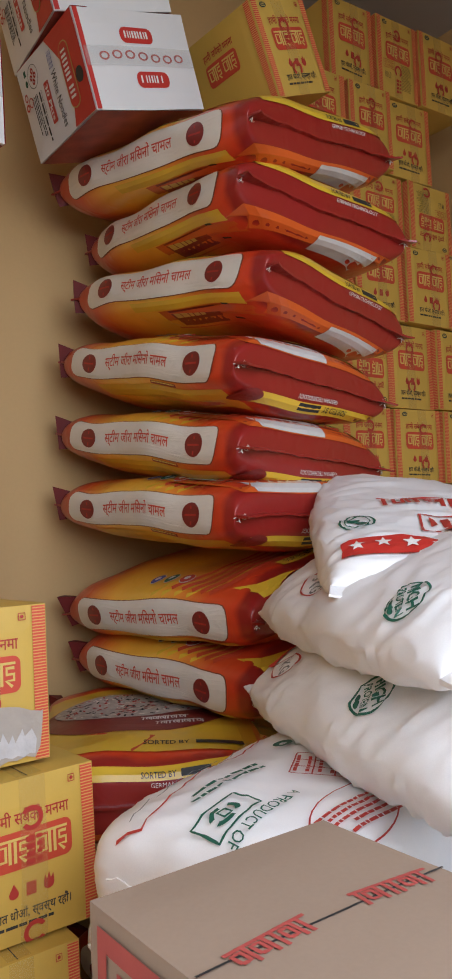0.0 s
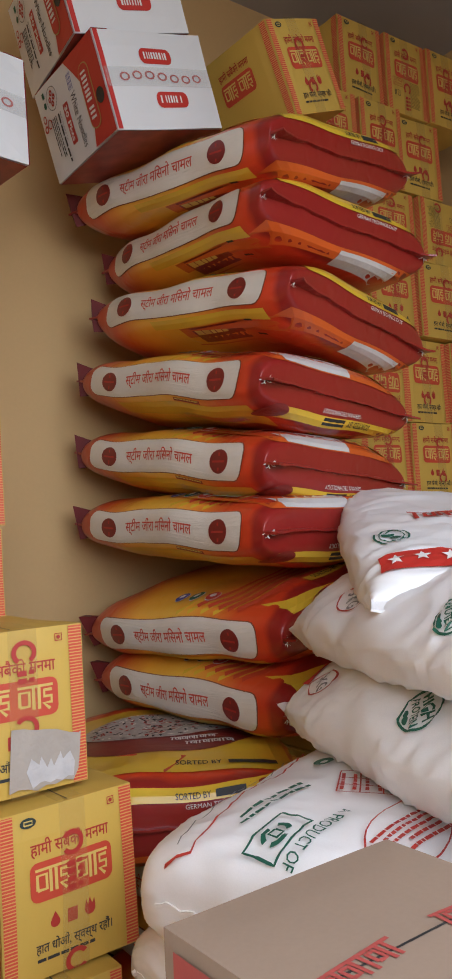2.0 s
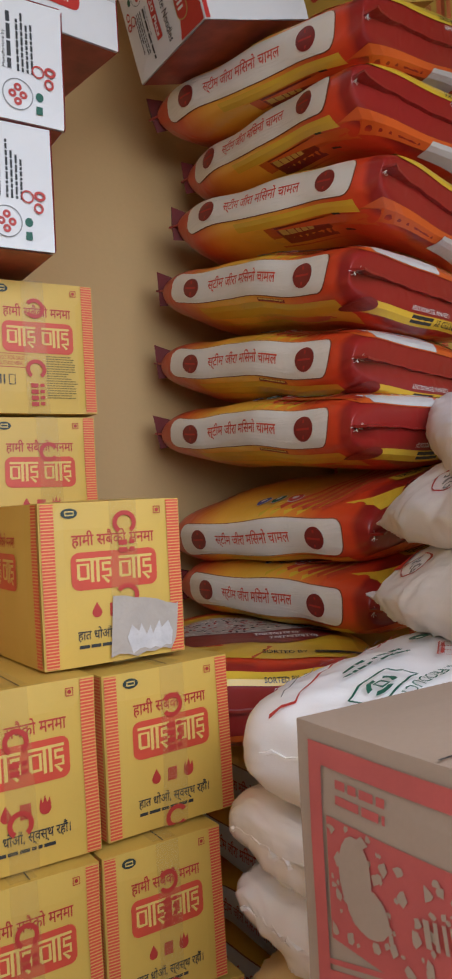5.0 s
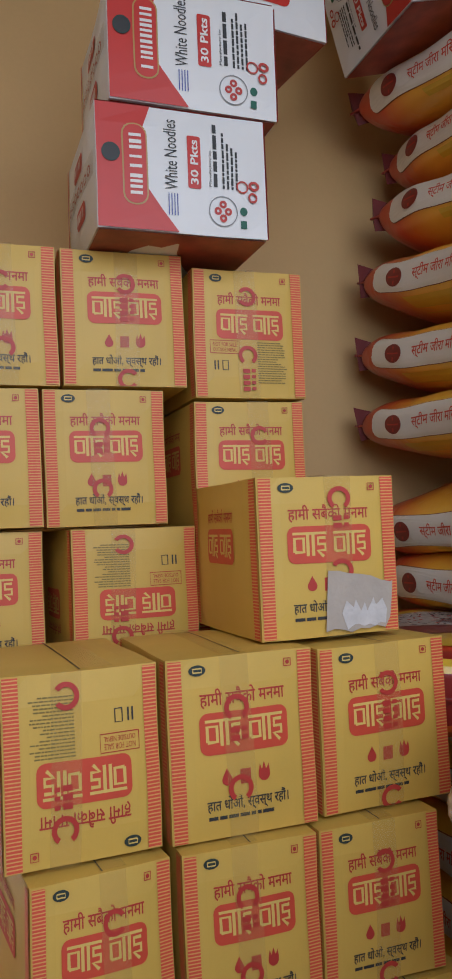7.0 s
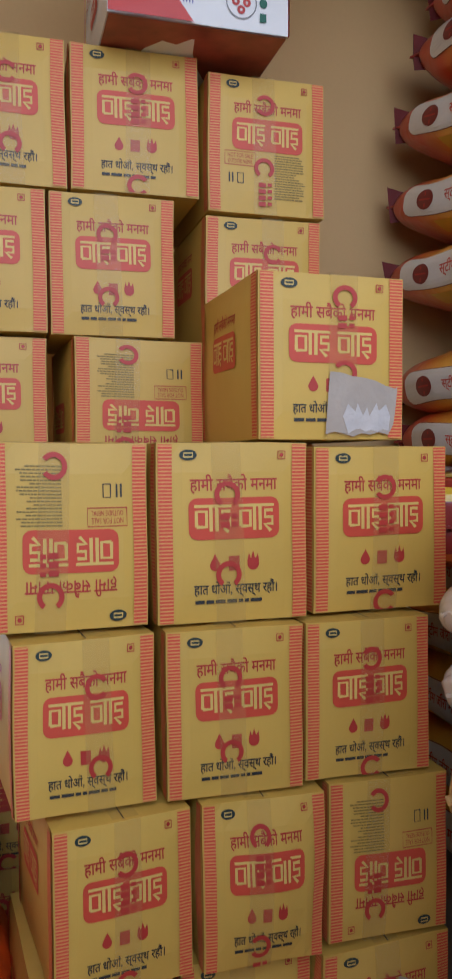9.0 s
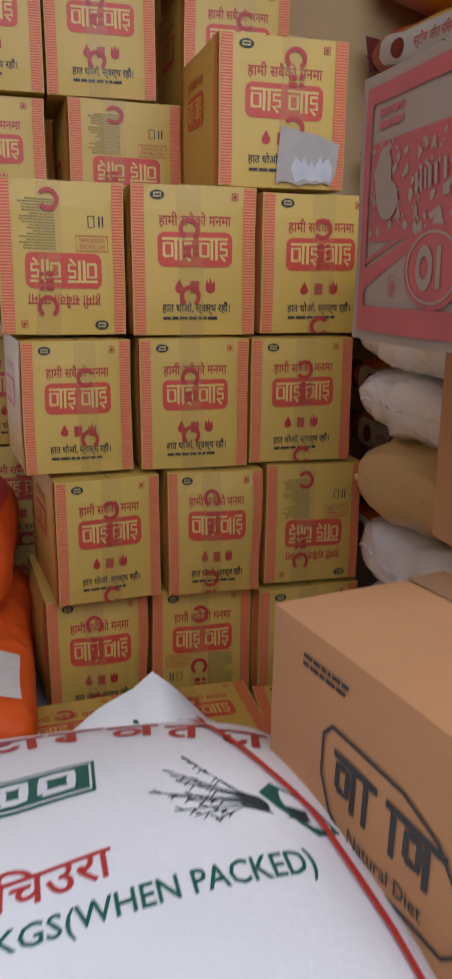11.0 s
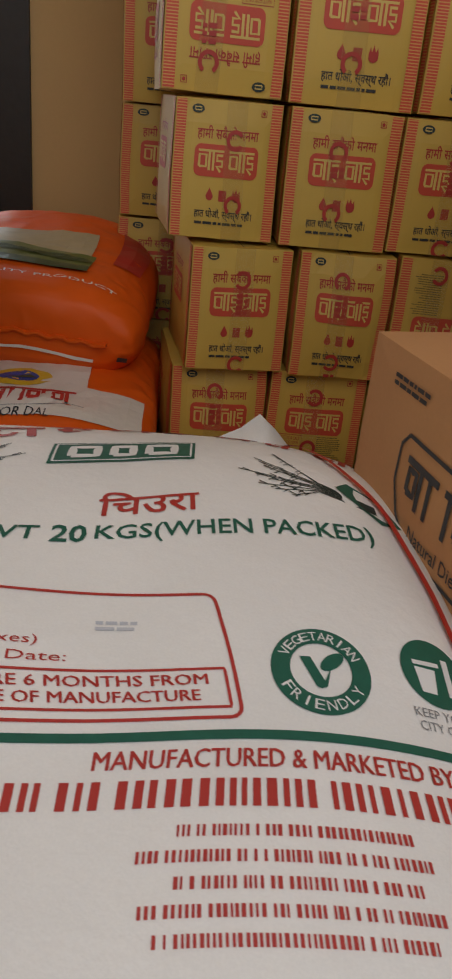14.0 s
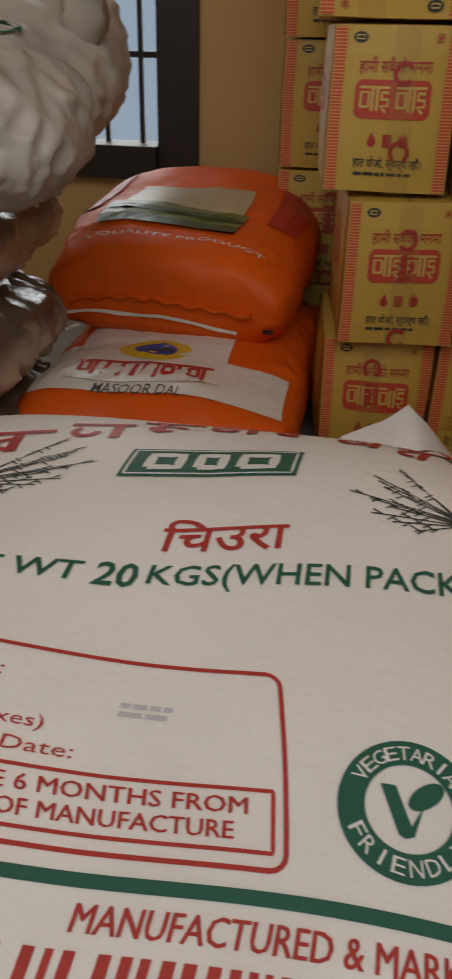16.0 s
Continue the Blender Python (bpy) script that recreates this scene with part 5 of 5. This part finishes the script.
KRAFT_TAPE = material("brown_parcel_tape", (0.34, 0.19, 0.09), 0.25, vary=0.1, scale=10)
PINK_RED = material("faded_red_print", (0.42, 0.075, 0.06), 0.7, vary=0.18, scale=18, grain=0.1)
kraft_carton()
card_box("kraft_carton", "brown cardboard carton under the lettered one", (0.42, 0.45, 0.30), KRAFT, pose(0.635, 0.095, 0.083, 0, 0, 10), 3.0)
card_box("kraft_carton", "plain brown cardboard carton carrying the red-printed one", (0.36, 0.30, 0.272), KRAFT, pose(0.80, 0.37, 0.682), 4.0)


def picture_carton():
    w, d, h = 0.315, 0.364, 0.312
    root, sk = card_box("picture_carton", "greyish cardboard carton with a red printed picture", (w, d, h), GREY_KRAFT, pose(0.505 + w / 2, 0.342, 0.958, 0, 0, 1), 5.0)
    rng = random.Random(9)
    put = lambda nm, side, sh, mat, lift=0.0014: sk.put(nm, side, sh, mat, root, "", lift)
    put("red_border", "left", s_join(s_rect(0.022, 0.014, 0.345, 0.044, 8, 1), s_rect(0.022, 0.044, 0.040, 0.296, 1, 6), s_rect(0.040, 0.276, 0.345, 0.296, 8, 1), s_rect(0.327, 0.044, 0.345, 0.276, 1, 6)), PINK_RED)
    put("picture_print", "left", s_rect(0.046, 0.120, 0.327, 0.232, 10, 5), PINK_RED)
    pale = []
    for _ in range(150):
        x, y, r = rng.uniform(0.050, 0.322), rng.uniform(0.124, 0.228), rng.uniform(0.002, 0.007)
        pts = [(x + r * rng.uniform(0.4, 1.4) * math.cos(a), y + r * rng.uniform(0.4, 1.4) * math.sin(a)) for a in (0, 1.0, 2.1, 3.1, 4.2, 5.2)]
        pale.append(s_poly(pts))
    put("picture_print", "left", s_join(*pale), GREY_KRAFT, 0.0024)
    put("pale_figure", "left", s_join(s_ellipse(0.085, 0.19, 0.022, 0.035, 18, 2), s_ellipse(0.10, 0.165, 0.028, 0.022, 16, 2)), GREY_KRAFT, 0.0030)
    put("brand_lettering", "left", s_move(blocky(rng, 0, 0, 0.07, 0.022), 0.17, 0.165, 8), GREY_KRAFT, 0.0034)
    put("small_print", "left", blots(rng, 0.060, 0.236, 0.125, 0.268, 0.008, 0.006), PINK_RED)
    put("diagonal_band", "left", s_poly([(0.040, 0.065), (0.040, 0.088), (0.17, 0.125), (0.19, 0.118)]), PINK_RED)
    put("diagonal_band", "left", s_line([(0.040, 0.096), (0.14, 0.124)], 0.005), PINK_RED)
    put("round_emblem", "left", s_ellipse(0.215, 0.088, 0.062, 0.044, 36, 2), PINK_RED, 0.0026)
    put("round_emblem_ring", "left", s_ellipse(0.215, 0.088, 0.055, 0.038, 36, 1, 0.93), GREY_KRAFT, 0.0036)
    put("emblem_shape", "left", s_join(s_ellipse(0.20, 0.088, 0.018, 0.024, 18, 1, 0.5), s_rect(0.225, 0.066, 0.234, 0.110)), GREY_KRAFT, 0.0036)
    put("food_mark", "left", s_join(s_frame(0.112, 0.058, 0.130, 0.080, 0.002, 1), s_ellipse(0.121, 0.069, 0.005, 0.006, 12, 1)), PINK_RED)
    put("flap_seam", "top", s_rect(0.004, d * 0.5 - 0.0015, w - 0.004, d * 0.5 + 0.0015, 8, 1), DARK_INK, 0.0010)
    put("tape_print", "top", s_move(brandish(rng, 0, 0, 0.10, 0.03), 0.04, d * 0.5 - 0.02, 6), PINK_RED)
    put("tape_print", "top", s_move(brandish(rng, 0, 0, 0.10, 0.03), 0.19, d * 0.5 - 0.01, -5), PINK_RED)
    put("red_border", "front", s_join(s_rect(0.02, 0.02, 0.295, 0.045, 8, 1), s_rect(0.02, 0.265, 0.295, 0.29, 8, 1)), PINK_RED)


picture_carton()


def white_noodle_carton(seed, turned):
    """White carton with a red end, its print lying on its side."""
    rng = random.Random(seed)
    w, d, h = 0.355, 0.34, 0.252
    root, sk = card_box("white_noodle_carton", "white and red cardboard noodle carton with sideways print", (w, d, h), WHITE_CARD, Matrix.Identity(4), seed)
    tagged(root, group="white noodle cartons")

    def put(name, side, shape, mat, lift=0.0014):
        if turned and side == "front":
            shape = [(w - x, h - y) for x, y in shape[0]], shape[1]
        return sk.put(name, side, shape, mat, root, "", lift)
    side_text = lambda body, x, y0, y1, hgt, bold=0.0: s_move(s_text(body, 0, 0, y1 - y0, hgt, bold), x, y0, 90)
    # red end with a curved edge
    rim = [(0.10 + 0.018 * math.cos(t * 0.9) + (0.09 * max(0, (0.5 - t / 6)) ** 2 * 2), h * t / 6) for t in range(7)]
    v = [(0.003, h * t / 6) for t in range(7)] + rim
    v = [(x, min(max(y, 0.003), h - 0.003)) for x, y in v]
    put("red_end", "front", (v, [(i, i + 7, i + 8, i + 1) for i in range(6)]), RED_CARD)
    put("brand_badge_edge", "front", s_round(0.052, 0.048, 0.102, 0.212, 0.022), GOLD, 0.0024)
    put("brand_badge", "front", s_round(0.055, 0.051, 0.099, 0.209, 0.020), RED_CARD, 0.0034)
    put("brand_lettering", "front", s_move(blocky(rng, 0, 0, 0.125, 0.024), 0.090, 0.068, 90), WHITE_INK, 0.0044)
    # Flat dark disc: the shade inside the hole, put on as colour.
    put("carry_hole", "front", s_ellipse(0.030, 0.150, 0.015, 0.016, 24, 2), DARK_INK, 0.003)
    put("carry_hole_rim", "front", s_ellipse(0.030, 0.150, 0.018, 0.019, 24, 1, 0.8), BLACK_GREEN_INK, 0.0036)
    put("lettering", "front", side_text("White Noodles", 0.162, 0.085, 0.228, 0.026), DARK_INK)
    put("blue_rule", "front", s_join(*[s_rect(0.142 + 0.006 * i, 0.035, 0.144 + 0.006 * i, 0.078) for i in range(4)]), BLUE_INK)
    put("count_box", "front", s_round(0.184, 0.092, 0.212, 0.200, 0.004), RED_CARD)
    put("lettering", "front", side_text("30 Pkts", 0.206, 0.100, 0.192, 0.017, 0.02), WHITE_INK, 0.0026)
    put("lettering", "front", side_text("Manufacture by", 0.236, 0.100, 0.175, 0.007), DARK_INK)
    put("brand_lettering", "front", s_move(blots(rng, 0, 0, 0.13, 0.010, 0.008, 0.003), 0.249, 0.100, 90), DARK_INK)
    put("small_print", "front", s_move(blots(rng, 0, 0, 0.12, 0.042, 0.0045, 0.005), 0.300, 0.098, 90), DARK_INK)
    put("round_emblem", "front", s_ellipse(0.258, 0.052, 0.031, 0.031, 32, 1, 0.93), GREY_INK)
    put("emblem_shape", "front", s_join(*[s_ellipse(0.258 + dx, 0.052 + dy, 0.008, 0.008, 14, 1, 0.35) for dx, dy in ((-0.011, 0), (0.011, 0), (0, 0.014), (0, -0.014))]), RED_INK)
    put("drawing", "front", s_join(s_ellipse(0.302, 0.055, 0.008, 0.009, 16, 1), s_rect(0.295, 0.020, 0.308, 0.036)), GREEN_INK)
    put("tape_print", "front", s_join(s_ellipse(0.300, 0.105, 0.013, 0.013, 18, 1, 0.75), s_ellipse(0.325, 0.110, 0.012, 0.010, 16, 1, 0.5), s_ellipse(0.322, 0.085, 0.010, 0.011, 16, 1, 0.6)), RED_INK, 0.003)
    # long sides: white with red ends, two badges and the tape's script
    for side in ("right", "left"):
        put("red_end", side, s_rect(0.003, 0.003, 0.016, h - 0.003, 1, 4), RED_CARD)
        for cx, cy in ((0.17, 0.185), (0.19, 0.075)):
            put("brand_badge", side, s_round(cx - 0.05, cy - 0.020, cx + 0.05, cy + 0.020, 0.016), RED_CARD)
            put("brand_lettering", side, blocky(rng, cx - 0.038, cy - 0.008, cx + 0.036, cy + 0.010), WHITE_INK, 0.0026)
        put("tape_print", side, s_join(*[s_ellipse(0.06 + 0.038 * i, 0.132 + 0.004 * math.sin(i), 0.015, 0.011, 16, 1, 0.62) for i in range(7)]), RED_INK, 0.0020)
        put("parcel_tape", side, s_rect(0.005, 0.108, d - 0.005, 0.156, 6, 1), CLEAR_TAPE, 0.003)
    put("red_top", "top", s_rect(0.003, 0.003, w - 0.003, 0.05, 4, 1), RED_CARD)
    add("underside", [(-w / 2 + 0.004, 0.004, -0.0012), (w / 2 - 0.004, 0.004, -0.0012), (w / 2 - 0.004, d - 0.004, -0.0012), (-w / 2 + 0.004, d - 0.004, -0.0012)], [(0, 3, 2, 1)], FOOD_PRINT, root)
    return root


GOLD = material("dull_gold_print", (0.42, 0.27, 0.08), 0.4)
CLEAR_TAPE = material("clear_tape_on_white", (0.62, 0.60, 0.57), 0.15, alpha=0.25)
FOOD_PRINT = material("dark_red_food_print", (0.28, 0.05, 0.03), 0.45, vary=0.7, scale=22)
for seed, turned, m in ((1.5, False, pose(0.262 + 0.177, 1.60, 1.998, 0, 0, 0)), (2.5, False, pose(0.292 + 0.177, 1.60, 2.254, 0, 1, -1)),
                        (3.5, True, pose(1.070, 1.895, 2.665, 0, -15, 0) @ pose(0, 0, 0, 0, 0, -90)), (4.5, True, pose(1.000, 1.935, 2.915, 0, -15, 0) @ pose(0, 0, 0, 0, 0, -96)),
                        (5.5, False, pose(0.80, 1.877, 2.510, 0, 0, 98))):
    white_noodle_carton(seed, turned).matrix_basis = m
